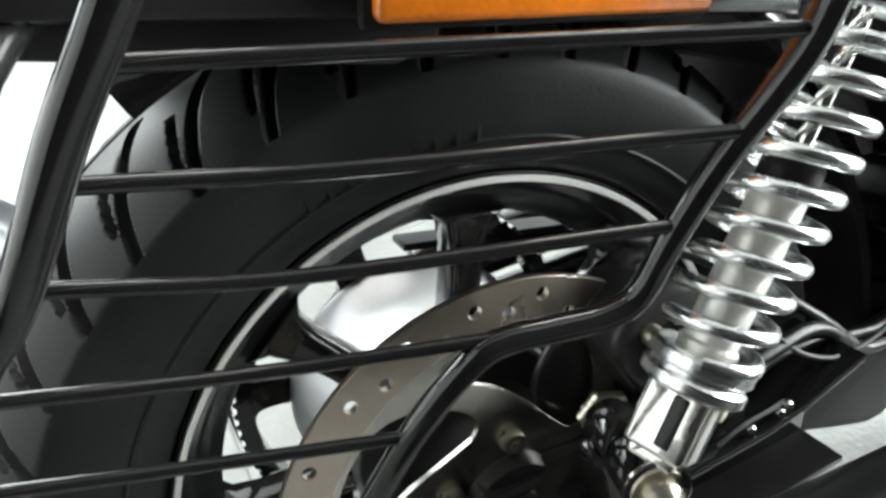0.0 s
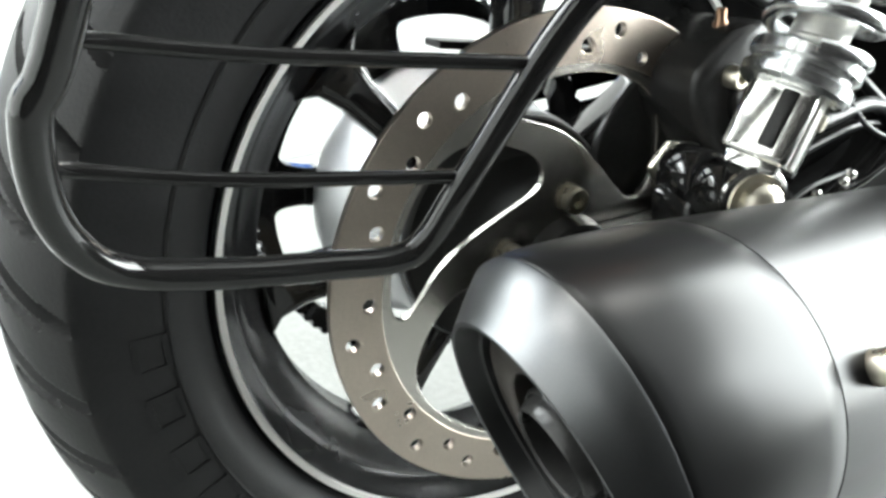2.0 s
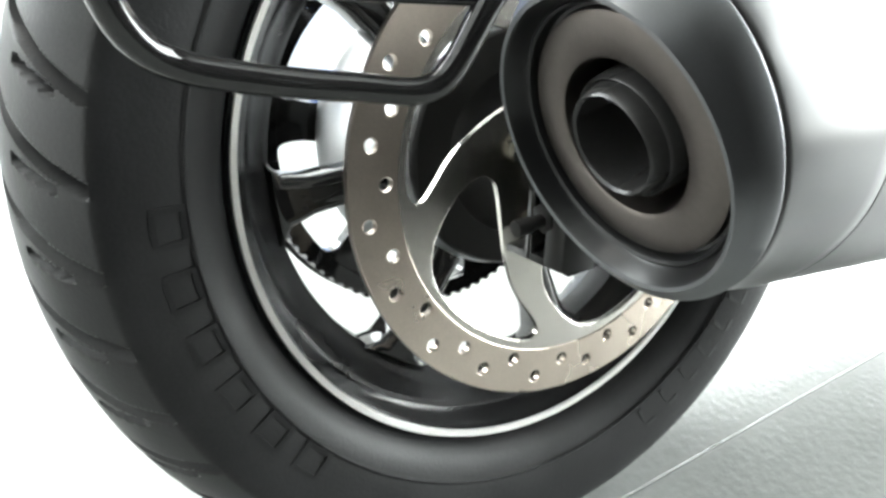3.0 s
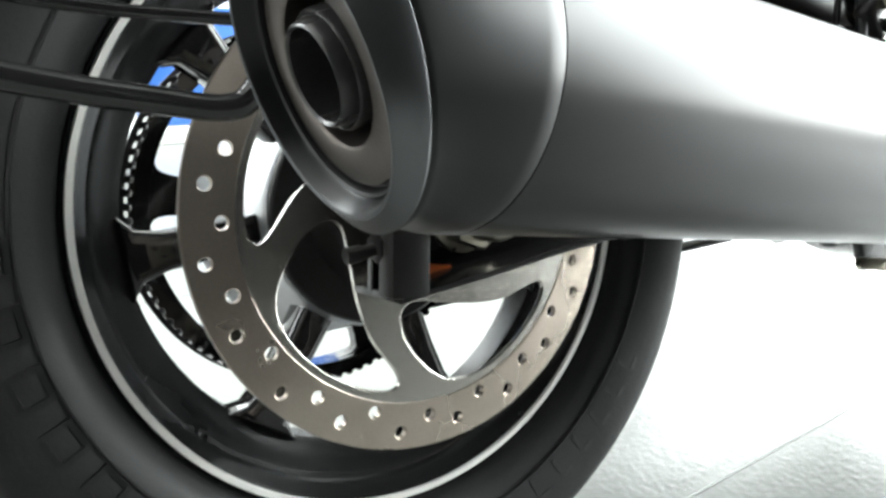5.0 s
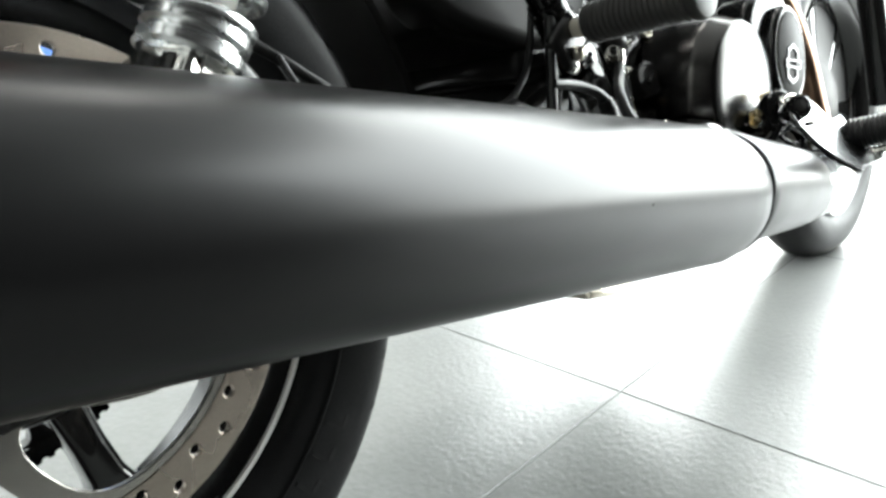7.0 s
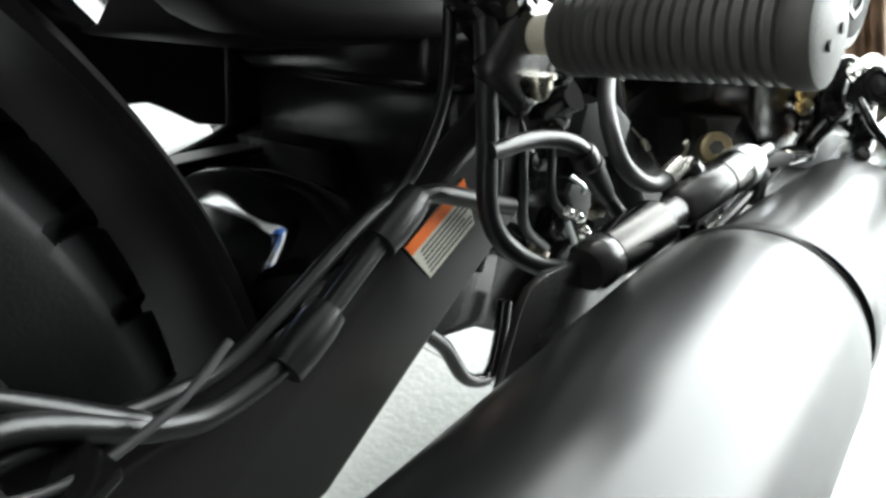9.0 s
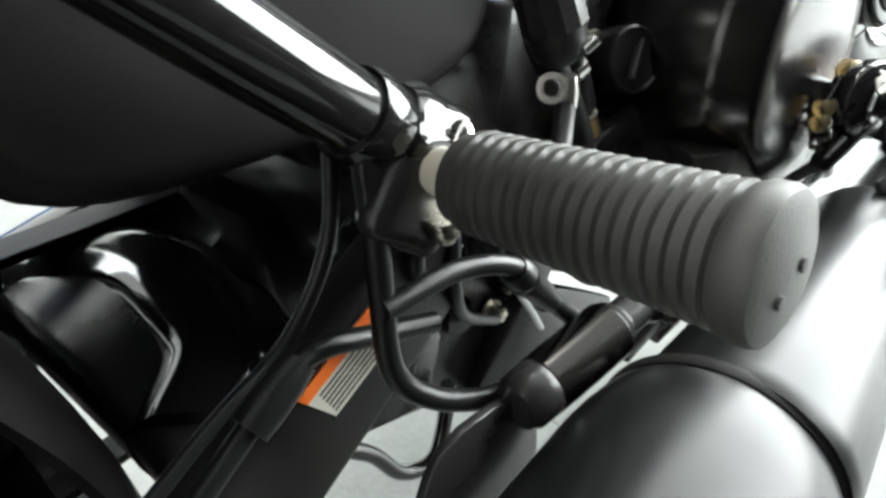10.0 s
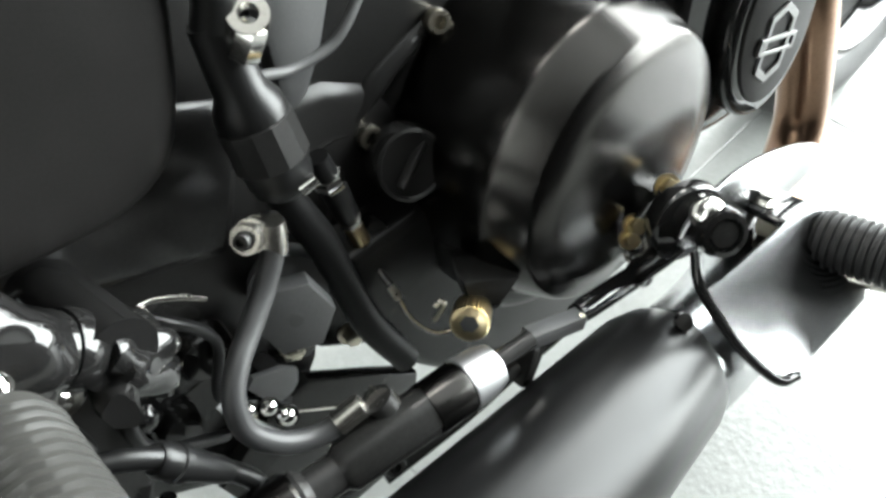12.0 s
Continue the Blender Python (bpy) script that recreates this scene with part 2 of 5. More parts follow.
def facing(origin, axis, spin=0.0):
    """A matrix whose local z points along axis."""
    a, u, w = basis(axis)
    m = Matrix((u, w, a)).transposed().to_4x4()
    if m.determinant() < 0:
        m = Matrix((-u, w, a)).transposed().to_4x4()
    m.translation = Vector(origin)
    return m @ Matrix.Rotation(spin, 4, "Z")


def hex_bolt(name, at, axis, r, h, material, parent, label="", spin=0.3):
    """A hexagon head with a washer."""
    a = Vector(axis).normalized()
    p = join(lathe([(0, 0.0), (0, r * 1.35), (h * 0.2, r * 1.35), (h * 0.22, 0)], at, a, 24), bm_data(prism(hexa(r), h, facing(Vector(at) + a * h * 0.6, a, spin), r * 0.12)))
    return part(name, p, material, parent, label)


def socket_bolt(name, at, axis, r, h, material, parent, label=""):
    """A round head with a hexagon socket sunk into it."""
    p = lathe([(0, r), (h * 0.85, r), (h, r * 0.86), (h, r * 0.52), (h * 0.45, r * 0.48), (h * 0.45, 0)], at, axis, 20)
    return part(name, p, material, parent, label)


def dome_nut(name, at, axis, r, h, material, parent, label=""):
    p = join(lathe([(0, 0), (0, r * 1.5), (h * 0.15, r * 1.5), (h * 0.17, r * 1.1)], at, axis, 32),
             lathe([(h * 0.15, r * 1.12), (h * 0.55, r * 1.12), (h * 0.62, r), (h * 0.85, r * 0.75), (h * 0.97, r * 0.35), (h, 0)], at, axis, 24))
    return part(name, p, material, parent, label)


def bm_data(bm):
    bm.verts.ensure_lookup_table()
    for i, v in enumerate(bm.verts):
        v.index = i
    d = [v.co.copy() for v in bm.verts], [tuple(v.index for v in f.verts) for f in bm.faces]
    bm.free()
    return d


def empty(name, parent=None):
    ob = new(name)
    ob.empty_display_size = 0.1
    if parent:
        ob.parent = parent
    return ob


# ---- the showroom ----
FLOOR = 0.0
TURN = radians(4.18)
TILE_W, TX, TY = 0.79, 0.705, -0.009
floor = tagged(part("floor", box((1.5, -0.5, FLOOR - 0.0508), (9.4, 9.4, 0.1), None, 0), GROUT, None, smooth=False),
               "light grey stone tile floor with thin darker joints", "floor", kind="structure")
bmt = box((0, 0, 0), (TILE_W - 0.0010, TILE_W - 0.0010, 0.02), None, 0.0015, 1)
tile_mesh = bpy.data.meshes.new("tile")
bmt.to_mesh(tile_mesh)
bmt.free()
tile_mesh.materials.append(TILE)
cs, sn = math.cos(TURN), math.sin(TURN)
for i in range(-9, 9):
    for j in range(-9, 9):
        u, v = i + 0.5, j + 0.5
        x, y = TX + TILE_W * (u * cs - v * sn), TY + TILE_W * (u * sn + v * cs)
        if -3.2 < x < 6.2 and -5.2 < y < 4.2:
            t = new("tile", tile_mesh)
            t.parent = floor
            t.matrix_basis = Matrix.Translation((x, y, FLOOR - 0.01)) @ Matrix.Rotation(TURN, 4, "Z")


def wall(name, center, size, material, label):
    return tagged(part(name, box(center, size, None, 0), material, None, smooth=False), label, "wall", kind="structure")


X0, X1, Y0, Y1, H = -3.0, 4.05, -3.2, 3.6, 4.4
wall("wall_back", (X0 - 0.1, 0.2, 0.48), (0.2, 7.4, 0.96), WALLP, "white painted showroom wall below an added high window")
wall("wall_back_top", (X0 - 0.1, 0.2, 3.92), (0.2, 7.4, 0.96), WALLP, "white painted showroom wall above an added window")
wall("wall_back_side", (X0 - 0.1, -1.25, 2.2), (0.2, 4.5, 2.48), WALLP, "white painted showroom wall beside an added window")
wall("wall_back_corner", (X0 - 0.1, 3.65, 2.2), (0.2, 0.5, 2.48), WALLP, "white painted showroom wall in the corner")
wall("wall_left_low", (0.5, Y1 + 0.1, 0.5), (7.2, 0.2, 1.0), WALLP, "white painted showroom wall below an added window")
wall("wall_left_top", (0.5, Y1 + 0.1, 4.15), (7.2, 0.2, 0.5), WALLP, "white painted showroom wall above an added window")
wall("wall_left_front", (2.0, Y1 + 0.1, 2.45), (4.2, 0.2, 2.9), WALLP, "white painted showroom wall beside an added window")
wall("wall_side", (0.5, Y0 - 0.1, H / 2), (7.2, 0.2, H), DARKW, "dark grey painted showroom wall")
# unseen wall, added to darken reflections and floor on the right
wall("shade_wall", (-0.44, -1.20, H / 2), (3.52, 0.12, H), BLACKW, "unseen black wall added to block light beside the motorcycle")
wall("wall_front_sill", (X1 + 0.1, 0.2, 0.1), (0.2, 7.0, 0.2), WALLP, "low white sill under the glass front")
wall("wall_front_lintel", (X1 + 0.1, 0.20, 3.97), (0.2, 7.0, 0.86), DARKW, "dark grey lintel over the glass front")
tagged(part("ceiling", box((1.5, -0.3, H + 0.1), (9.4, 9.0, 0.2), None, 0), CEILG, None, smooth=False), "grey painted showroom ceiling", "ceiling", kind="structure")


def window(name, a, b):
    """A tall shop window with metal mullions."""
    w = tagged(empty(name), "tall shop window with slim grey metal mullions", "window", kind="structure")
    k = 5
    for i in range(k + 1):
        p = Vector(a).lerp(Vector(b), i / k)
        size = (0.06, 0.06, 3.34)
        part("mullion", box((p.x, p.y, 1.87), size, None, 0.004, 1), FRAMEM, w)
    return w


window("window_1", (X1 + 0.05, Y0 + 0.1, 0), (X1 + 0.05, Y1 - 0.1, 0))


def ceiling_lamp(x, y, w, d):
    """A panel lamp fixed under the ceiling."""
    lamp = tagged(empty("ceiling_lamp"), "flat white panel lamp fixed under the showroom ceiling", "ceiling lamp", group="ceiling panel lamps")
    part("housing", box((x, y, 4.365), (w + 0.06, d + 0.06, 0.07), None, 0.01), WALLP, lamp)
    part("diffuser", box((x, y, 4.326), (w, d, 0.006), None, 0.002, 1), GLOW, lamp, "glowing lamp diffuser")


for lamp_row in LAMPS:
    ceiling_lamp(*lamp_row)

# unseen left window, made up to hold the left fill lamp
w2 = tagged(empty("added_window_left"), "unseen high window with grey metal frame, added for left fill light", "window", kind="structure")
for i in range(4):
    part("mullion", box((-2.9 + i * 0.92, Y1 + 0.1, 2.45), (0.05, 0.06, 2.9), None, 0.004, 1), FRAMEM, w2)
# made-up rear window round the back fill lamp, out of view
w3 = tagged(empty("added_window_back"), "unseen high rear window with grey metal frame, added for fill light", "window", kind="structure")
for i in range(4):
    part("mullion", box((X0 - 0.1, 1.03 + i * 0.78, 2.2), (0.06, 0.05, 2.48), None, 0.004, 1), FRAMEM, w3)

# ---- the motorcycle ----
bike = tagged(empty("motorcycle"), "black cruiser motorcycle with satin muffler standing on tiled floor", "motorcycle")
bike.matrix_world = LEAN
AX = Vector((0, 0, 0.295))
YA = Vector((0, 1, 0))


def wheel_pt(r, deg, y):
    return Vector((r * math.cos(radians(deg)), y, AX.z + r * math.sin(radians(deg))))


# matrix of the wheel plane: local x forward, local y up, local z towards the right-hand side
def plane_at(y):
    return Matrix(((1, 0, 0, 0), (0, 0, -1, y), (0, 1, 0, AX.z), (0, 0, 0, 1)))


XZ = Matrix(((1, 0, 0, 0), (0, 0, -1, 0), (0, 1, 0, 0), (0, 0, 0, 1)))

# --- rear wheel ---
RIM_PROF = [(-0.0545, 0.2035), (-0.056, 0.2015), (-0.054, 0.1965), (-0.049, 0.1945), (-0.044, 0.1900), (-0.036, 0.1880), (-0.033, 0.1840),
            (-0.024, 0.1800), (-0.018, 0.1720), (-0.012, 0.1665), (0.012, 0.1665), (0.018, 0.1720), (0.024, 0.1800), (0.033, 0.1840),
            (0.044, 0.1900), (0.054, 0.1965), (0.056, 0.2015), (0.0545, 0.2035), (0.040, 0.2000), (0.0, 0.1900), (-0.040, 0.2000)]
wheel = part("rear_wheel", lathe(RIM_PROF, AX, YA, 144, True), RIMB, bike, "black cast alloy rear wheel with thin bright rim line")
part("rim_line", lathe([(-0.0562, 0.2012), (-0.0572, 0.2006), (-0.0566, 0.1972), (-0.0545, 0.1966)], AX, YA, 160, False)[0:1] + ([
    f for f in lathe([(-0.0562, 0.2012), (-0.0572, 0.2006), (-0.0566, 0.1972), (-0.0545, 0.1966)], AX, YA, 160)[1] if len(f) == 4],), STRIPE, wheel, "bright machined rim line")


def spoke(deg):
    o = [(0.040, 0.019), (0.075, 0.0130), (0.115, 0.0115), (0.142, 0.0125), (0.158, 0.0165), (0.168, 0.0290)]
    out = [(r, w) for r, w in o] + [(r, -w) for r, w in reversed(o)]
    m = plane_at(-0.004) @ Matrix.Rotation(radians(deg), 4, "Z")
    bm = prism(out, 0.032, m, 0.007, 3)
    return part("spoke", bm, BLACK, wheel)


for k in range(7):
    spoke(190.7 + 360 / 7 * k)
part("hub", lathe([(-0.085, 0.0), (-0.085, 0.040), (-0.080, 0.046), (-0.050, 0.050), (-0.040, 0.056), (-0.036, 0.078), (-0.033, 0.080), (-0.028, 0.080), (0.085, 0.050), (0.085, 0)], AX, YA, 64), SWING, wheel)
part("hub_drum", lathe([(-0.028, 0.060), (-0.028, 0.0800), (-0.024, 0.0825), (0.022, 0.0860), (0.045, 0.0920), (0.062, 0.1010), (0.072, 0.1030), (0.078, 0.098), (0.080, 0.05)], AX, YA, 96), ALLOY, wheel, "satin silver drive hub drum")


def sprocket():
    """Toothed belt pulley with a windowed web on the far side of the wheel."""
    n = 90
    out = []
    for i in range(n):
        for f, r in ((0.0, 0.1435), (0.30, 0.1435), (0.38, 0.1460), (0.82, 0.1460), (0.90, 0.1435)):
            a = 2 * math.pi * (i + f) / n
            out.append((r * math.cos(a), r * math.sin(a)))
    part("drive_pulley", plate([out, circle(0.1310, 120)], 0.026, plane_at(0.088), 0.0004), BLACK, wheel, "black toothed belt pulley", smooth=False)
    part("pulley_flange", plate([circle(0.1485, 120), circle(0.1320, 120)], 0.0020, plane_at(0.1035), 0.0004), SATIN, wheel, smooth=False)
    wins = []
    for k in range(6):
        o = []
        for r, d in ((0.094, -17), (0.096, -20.5), (0.104, -22.5), (0.122, -22.5), (0.129, -21), (0.131, -17), (0.1315, -6), (0.1315, 6), (0.131, 17), (0.129, 21), (0.122, 22.5), (0.104, 22.5), (0.096, 20.5), (0.094, 17), (0.094, 6), (0.094, -6)):
            a = radians(146 + 60 * k + d)
            o.append((r * math.cos(a), r * math.sin(a)))
        wins.append(chaikin(o, 1))
    part("pulley_web", plate([circle(0.1325, 120), circle(0.052, 60)] + wins, 0.012, plane_at(0.086), 0.0006), BLACK, wheel, "black pulley web with rounded windows", smooth=False)


sprocket()


# --- tyre with cut tread ---
def tyre():
    half, R = 0.0745, 0.304
    ys = list(np.linspace(-half, half, 73))
    nseg = 1300

    def crown(y):
        t = abs(y) / half
        return R - 0.033 * t ** 2.5

    side = [(-0.0555, 0.2055), (-0.0600, 0.2085), (-0.0665, 0.2180), (-0.0720, 0.2330), (-0.0745, 0.2480), (-0.0756, 0.2580), (-0.0756, 0.2660)]
    prof = side + [(y, crown(y)) for y in ys] + [(-y, r) for y, r in reversed(side)] + [(0.04, 0.2), (-0.04, 0.2)]
    first = len(side)
    vs, fs = [], []
    pitch = 2 * math.pi / 40
    for j, (y, r) in enumerate(prof):
        tread = first <= j < first + len(ys)
        for i in range(nseg):
            a = 2 * math.pi * i / nseg
            rr = r
            if tread:
                s = 1 if y >= 0 else -1
                ay = abs(y)
                # slanted side grooves and shorter ones between them
                ph = (a - ay * 2.4 + (0.5 * pitch if s > 0 else 0)) % pitch
                d = min(ph, pitch - ph) * R
                if 0.012 < ay < 0.073 and d < 0.0040:
                    rr -= 0.0085 * min(1, (0.0040 - d) / 0.0012)
                ph2 = (a - ay * 1.6 + (0.5 * pitch if s < 0 else 0)) % pitch
                d2 = min(ph2, pitch - ph2) * R
                if 0.034 < ay < 0.062 and d2 < 0.0028:
                    rr -= 0.006 * min(1, (0.0028 - d2) / 0.001)
                if ay < 0.0035:
                    rr -= 0.004
            vs.append((rr * math.cos(a), y, AX.z + rr * math.sin(a)))
    k = len(prof)
    for j in range(k):
        j2 = (j + 1) % k
        for i in range(nseg):
            i2 = (i + 1) % nseg
            fs.append((j * nseg + i, j2 * nseg + i, j2 * nseg + i2, j * nseg + i2))
    t = part("tyre", (vs, fs), RUBBER, wheel, "black rubber tyre with slanted tread grooves")
    return t


tyre()


def sidewall_mark(deg, rin, rout, width, name="sidewall_mark"):
    """A raised plain bar on the sidewall."""
    vs, fs = [], []
    n = 5
    for i in range(n):
        a = radians(deg) + (i / (n - 1) - 0.5) * width / ((rin + rout) / 2)
        for r in (rin, rout):
            y = -0.0745 - 0.0002 if r > 0.243 else -0.0722 - 0.0004
            for yy in (y, y + 0.004):
                vs.append((r * math.cos(a), yy, AX.z + r * math.sin(a)))
    for i in range(n - 1):
        o, q = i * 4, i * 4 + 4
        fs += [(o, o + 2, q + 2, q), (o + 1, q + 1, q + 3, o + 3), (o, q, q + 1, o + 1), (o + 2, o + 3, q + 3, q + 2)]
    fs += [(0, 1, 3, 2), ((n - 1) * 4, (n - 1) * 4 + 2, (n - 1) * 4 + 3, (n - 1) * 4 + 1)]
    return part(name, (vs, fs), RUBBER, wheel, smooth=False)


for i in range(6):
    d = 186 + i * 8.2
    for off in (-2.2, 2.2):
        sidewall_mark(d + off, 0.2285, 0.2465, 0.0035)
    for rr in (0.2285, 0.2365, 0.2440):
        sidewall_mark(d, rr, rr + 0.003, 0.016)
for i in range(6):
    d = 300 + i * 6.0
    sidewall_mark(d - 1.4, 0.232, 0.250, 0.003)
    sidewall_mark(d, 0.2465, 0.250, 0.010)
for i in range(9):
    sidewall_mark(94 + i * 3.1, 0.228, 0.238, 0.0028)
part("bead_line", join(lathe([(-0.0708, 0.2265), (-0.0722, 0.2275), (-0.0712, 0.2290)], AX, YA, 160)[0:1] + ([f for f in lathe([(0, 1), (0, 1), (0, 1)], AX, YA, 160)[1] if len(f) == 4],)), RUBBER, wheel)

# --- brake disc ---
YD = -0.0915
disc = part("brake_disc", plate([circle(0.1512, 160), circle(0.1215, 128)] + [
    circle(0.0040, 14, (r * math.cos(radians(155.54 + 9 * i)), r * math.sin(radians(155.54 + 9 * i))))
    for i in range(40) for r in ((0.1404, 0.1309, 0.1386, 0.1286)[i % 4],)], 0.005, plane_at(YD), 0.0005), ROTOR, bike, "drilled brown-grey steel brake disc", smooth=False)


def carrier():
    """Inner part of the disc with five swept arms."""
    rim = [(0.066, 183), (0.0575, 188), (0.0565, 198), (0.0635, 219), (0.0735, 232), (0.0875, 245), (0.1020, 259.5), (0.1090, 262), (0.1150, 259.5),
           (0.1168, 252), (0.1172, 240), (0.1172, 228), (0.1165, 218), (0.1130, 209.5), (0.1050, 203), (0.0920, 195), (0.0790, 187)]
    wins = []
    for k in range(5):
        xy = [(r * math.cos(radians(d + 72 * k)), r * math.sin(radians(d + 72 * k))) for r, d in rim]
        wins.append(chaikin(xy, 2))
    return plate([circle(0.1222, 128), circle(0.030, 40)] + wins, 0.0044, plane_at(YD + 0.0004), 0.0005)


part("disc_carrier", carrier(), STEEL, disc, "bright steel disc carrier with swept arms", smooth=False)
for k in range(5):
    a = 92 + 72 * k
    socket_bolt("disc_bolt", wheel_pt(0.0430, a, YD - 0.002), (0, -1, 0), 0.0080, 0.006, ZINC, disc, "zinc socket bolt")
part("hub_cap", lathe([(0.0, 0.0), (0.0, 0.033), (0.012, 0.031), (0.016, 0.022), (0.018, 0)], wheel_pt(0, 0, YD - 0.002), (0, -1, 0), 48), SATIN, disc)

# --- brake caliper over the front edge of the disc ---
CM = plane_at(-0.100) @ Matrix.Rotation(radians(46), 4, "Z")
cal = part("brake_caliper", prism(chaikin([(0.104, -0.052), (0.128, -0.060), (0.165, -0.050), (0.178, -0.020), (0.180, 0.020), (0.166, 0.048), (0.128, 0.056), (0.106, 0.046), (0.098, 0.0)], 2), 0.062, CM, 0.008, 3), SATIN, bike, "black two-piston rear brake caliper")
part("caliper_bridge", prism(chaikin([(0.118, -0.030), (0.150, -0.034), (0.160, 0.0), (0.150, 0.034), (0.118, 0.030)], 2), 0.014, CM @ Matrix.Translation((0, 0, 0.034)), 0.004, 2), BLACK, cal)
for bx, by in ((0.132, -0.036), (0.132, 0.036), (0.160, 0.0)):
    socket_bolt("caliper_bolt", CM @ Vector((bx, by, 0.030)), CM.to_3x3() @ Vector((0, 0, 1)), 0.0065, 0.010, ZINC, cal, "zinc socket bolt")
part("bleed_screw", lathe([(0.0, 0.0), (0.0, 0.0045), (0.008, 0.0045), (0.010, 0.003), (0.016, 0.003), (0.016, 0.0)], CM @ Vector((0.150, 0.044, 0.012)), CM.to_3x3() @ Vector((0.6, 0.8, 0)), 12), COPPER, cal, "brass bleed screw")
part("caliper_bracket", prism(chaikin([(0.052, -0.030), (0.10, -0.058), (0.135, -0.040), (0.135, 0.040), (0.10, 0.050), (0.052, 0.034)], 2), 0.008, plane_at(-0.079) @ Matrix.Rotation(radians(44), 4, "Z"), 0.002), SATIN, cal)

# --- swingarm, axle, cable run ---
ARM = Vector((1, 0, 0.19)).normalized()
armrot = Matrix.Rotation(-math.atan(0.19), 3, "Y")


def arm_z(x):
    return 0.287 + 0.19 * x


swing = part("swingarm", prism([(-0.030, 0.246), (0.150, 0.2905), (0.235, 0.290), (0.268, 0.284), (0.300, 0.279), (0.316, 0.2823), (0.379, 0.3238), (0.470, 0.380), (0.470, 0.450), (0.400, 0.4125), (0.3774, 0.398), (0.325, 0.366), (0.290, 0.356), (0.0, 0.322), (-0.030, 0.318)], 0.024, Matrix.Translation((0.004, -0.103, -0.003)) @ XZ, 0.005, 3), SWING, bike, "black box-section swingarm with warning label")
# outer channel at the rear of the arm: web, flanges, end plate
TOPF = [(-0.055, 0.306), (0.0, 0.317), (0.060, 0.330), (0.100, 0.3395), (0.138, 0.3487), (0.166, 0.3592), (0.212, 0.384)]
LOWF = [(-0.055, 0.249), (0.0, 0.2600), (0.058, 0.2728), (0.089, 0.2785), (0.138, 0.2865), (0.212, 0.303)]


def flange(line, thick, y0, y1):
    up = [(x, z + thick) for x, z in reversed(line)]
    return prism(line + up, abs(y1 - y0), Matrix.Translation((0, (y0 + y1) / 2, 0)) @ XZ, 0.0012, 2)


part("channel_web", prism(LOWF + TOPF[::-1], 0.006, Matrix.Translation((0, -0.1255, 0)) @ XZ, 0.001), BLACK, swing, "glossy black recessed channel web")
part("top_flange", flange(TOPF, -0.0045, -0.163, -0.105), BLACK, swing)
part("lower_flange", flange(LOWF, 0.0040, -0.163, -0.105), SATIN, swing)
part("end_plate", box((-0.0500, -0.1555, 0.2775), (0.0235, 0.016, 0.0525), None, 0.0022, 2), SWING, swing, "black axle adjuster end plate")
part("end_web", box((-0.0400, -0.134, 0.2775), (0.0040, 0.030, 0.0500), None, 0.001, 1), SATIN, swing)
part("flange_tab", prism([(0.104, 0.2795), (0.138, 0.2870), (0.140, 0.2955), (0.128, 0.2960), (0.106, 0.2885)], 0.004, Matrix.Translation((0, -0.1652, 0)) @ XZ, 0.001), CAPGREY, swing)
part("adjuster", join(tube([(-0.078, -0.146, 0.2735), (-0.050, -0.146, 0.2795)], 0.0036, 12, 1), bm_data(prism(hexa(0.0085), 0.007, facing((-0.0600, -0.146, 0.2780), ARM), 0.0008)),
                      lathe([(-0.0045, 0.0), (-0.0045, 0.0046), (0.0045, 0.0046), (0.0055, 0.0)], (-0.0755, -0.146, 0.2742), ARM, 12)), SWING, swing, "black adjuster bolt with lock nut")
part("axle_washer", lathe([(0.0, 0.009), (0.0, 0.0210), (0.0030, 0.0210), (0.0036, 0.0200), (0.0036, 0.009)], (0.004, -0.1285, AX.z - 0.002), (0, -1, 0), 40, True), ZINC, swing, "zinc axle washer")
part("axle_nut", prism(hexa(0.0185), 0.017, facing((0.004, -0.141, AX.z - 0.002), (0, -1, 0), 0.2), 0.002, 2), ZINC, swing, "zinc axle nut")
part("axle_end", lathe([(0.0, 0.0), (0.0, 0.0130), (0.016, 0.0128), (0.024, 0.0105), (0.029, 0.0060), (0.030, 0.0)], (0.004, -0.149, AX.z - 0.002), (0, -1, 0), 32), ZINC, swing, "domed copper-tinted axle end")
part("red_patch", prism([(-0.0135, -0.0055), (0.0085, -0.0050), (0.0085, 0.0045), (-0.0135, 0.0065)], 0.0006, Matrix.Translation((-0.012, -0.1291, 0.2600)) @ XZ, 0), ORANGEP, swing, "small red patch", smooth=False)
part("guide_wire", tube([(0.101, -0.160, 0.3470), (0.118, -0.160, 0.3560), (0.140, -0.158, 0.3595), (0.1553, -0.155, 0.3607)], 0.0013, 8, 4), CAPGREY, swing)
for x, z in ((0.1275, 0.3500), (0.1555, 0.3600), (0.150, 0.3560)):
    dome_nut("flange_rivet", (x, -0.158, z), (-0.3, -0.6, 0.7), 0.0022, 0.003, CHROME, swing)
part("swingarm_arm", box((0.235, 0.118, arm_z(0.235)), (0.56, 0.030, 0.064), armrot, 0.008, 3), BLACK, bike)
part("swingarm_bridge", tube([(0.350, -0.080, 0.350), (0.385, -0.05, 0.358), (0.398, 0.0, 0.362), (0.395, 0.06, 0.358), (0.36, 0.12, 0.352)], 0.034, 28, 6), BLACK, bike, "glossy black swingarm cross member")
part("bridge_gusset", box((0.366, 0.0, 0.352), (0.07, 0.20, 0.052), armrot, 0.012, 3), SATIN, bike)
part("stand_bracket", box((0.452, -0.078, 0.330), (0.060, 0.030, 0.050), Matrix.Rotation(0.3, 3, "Y"), 0.006, 2), SATIN, bike)
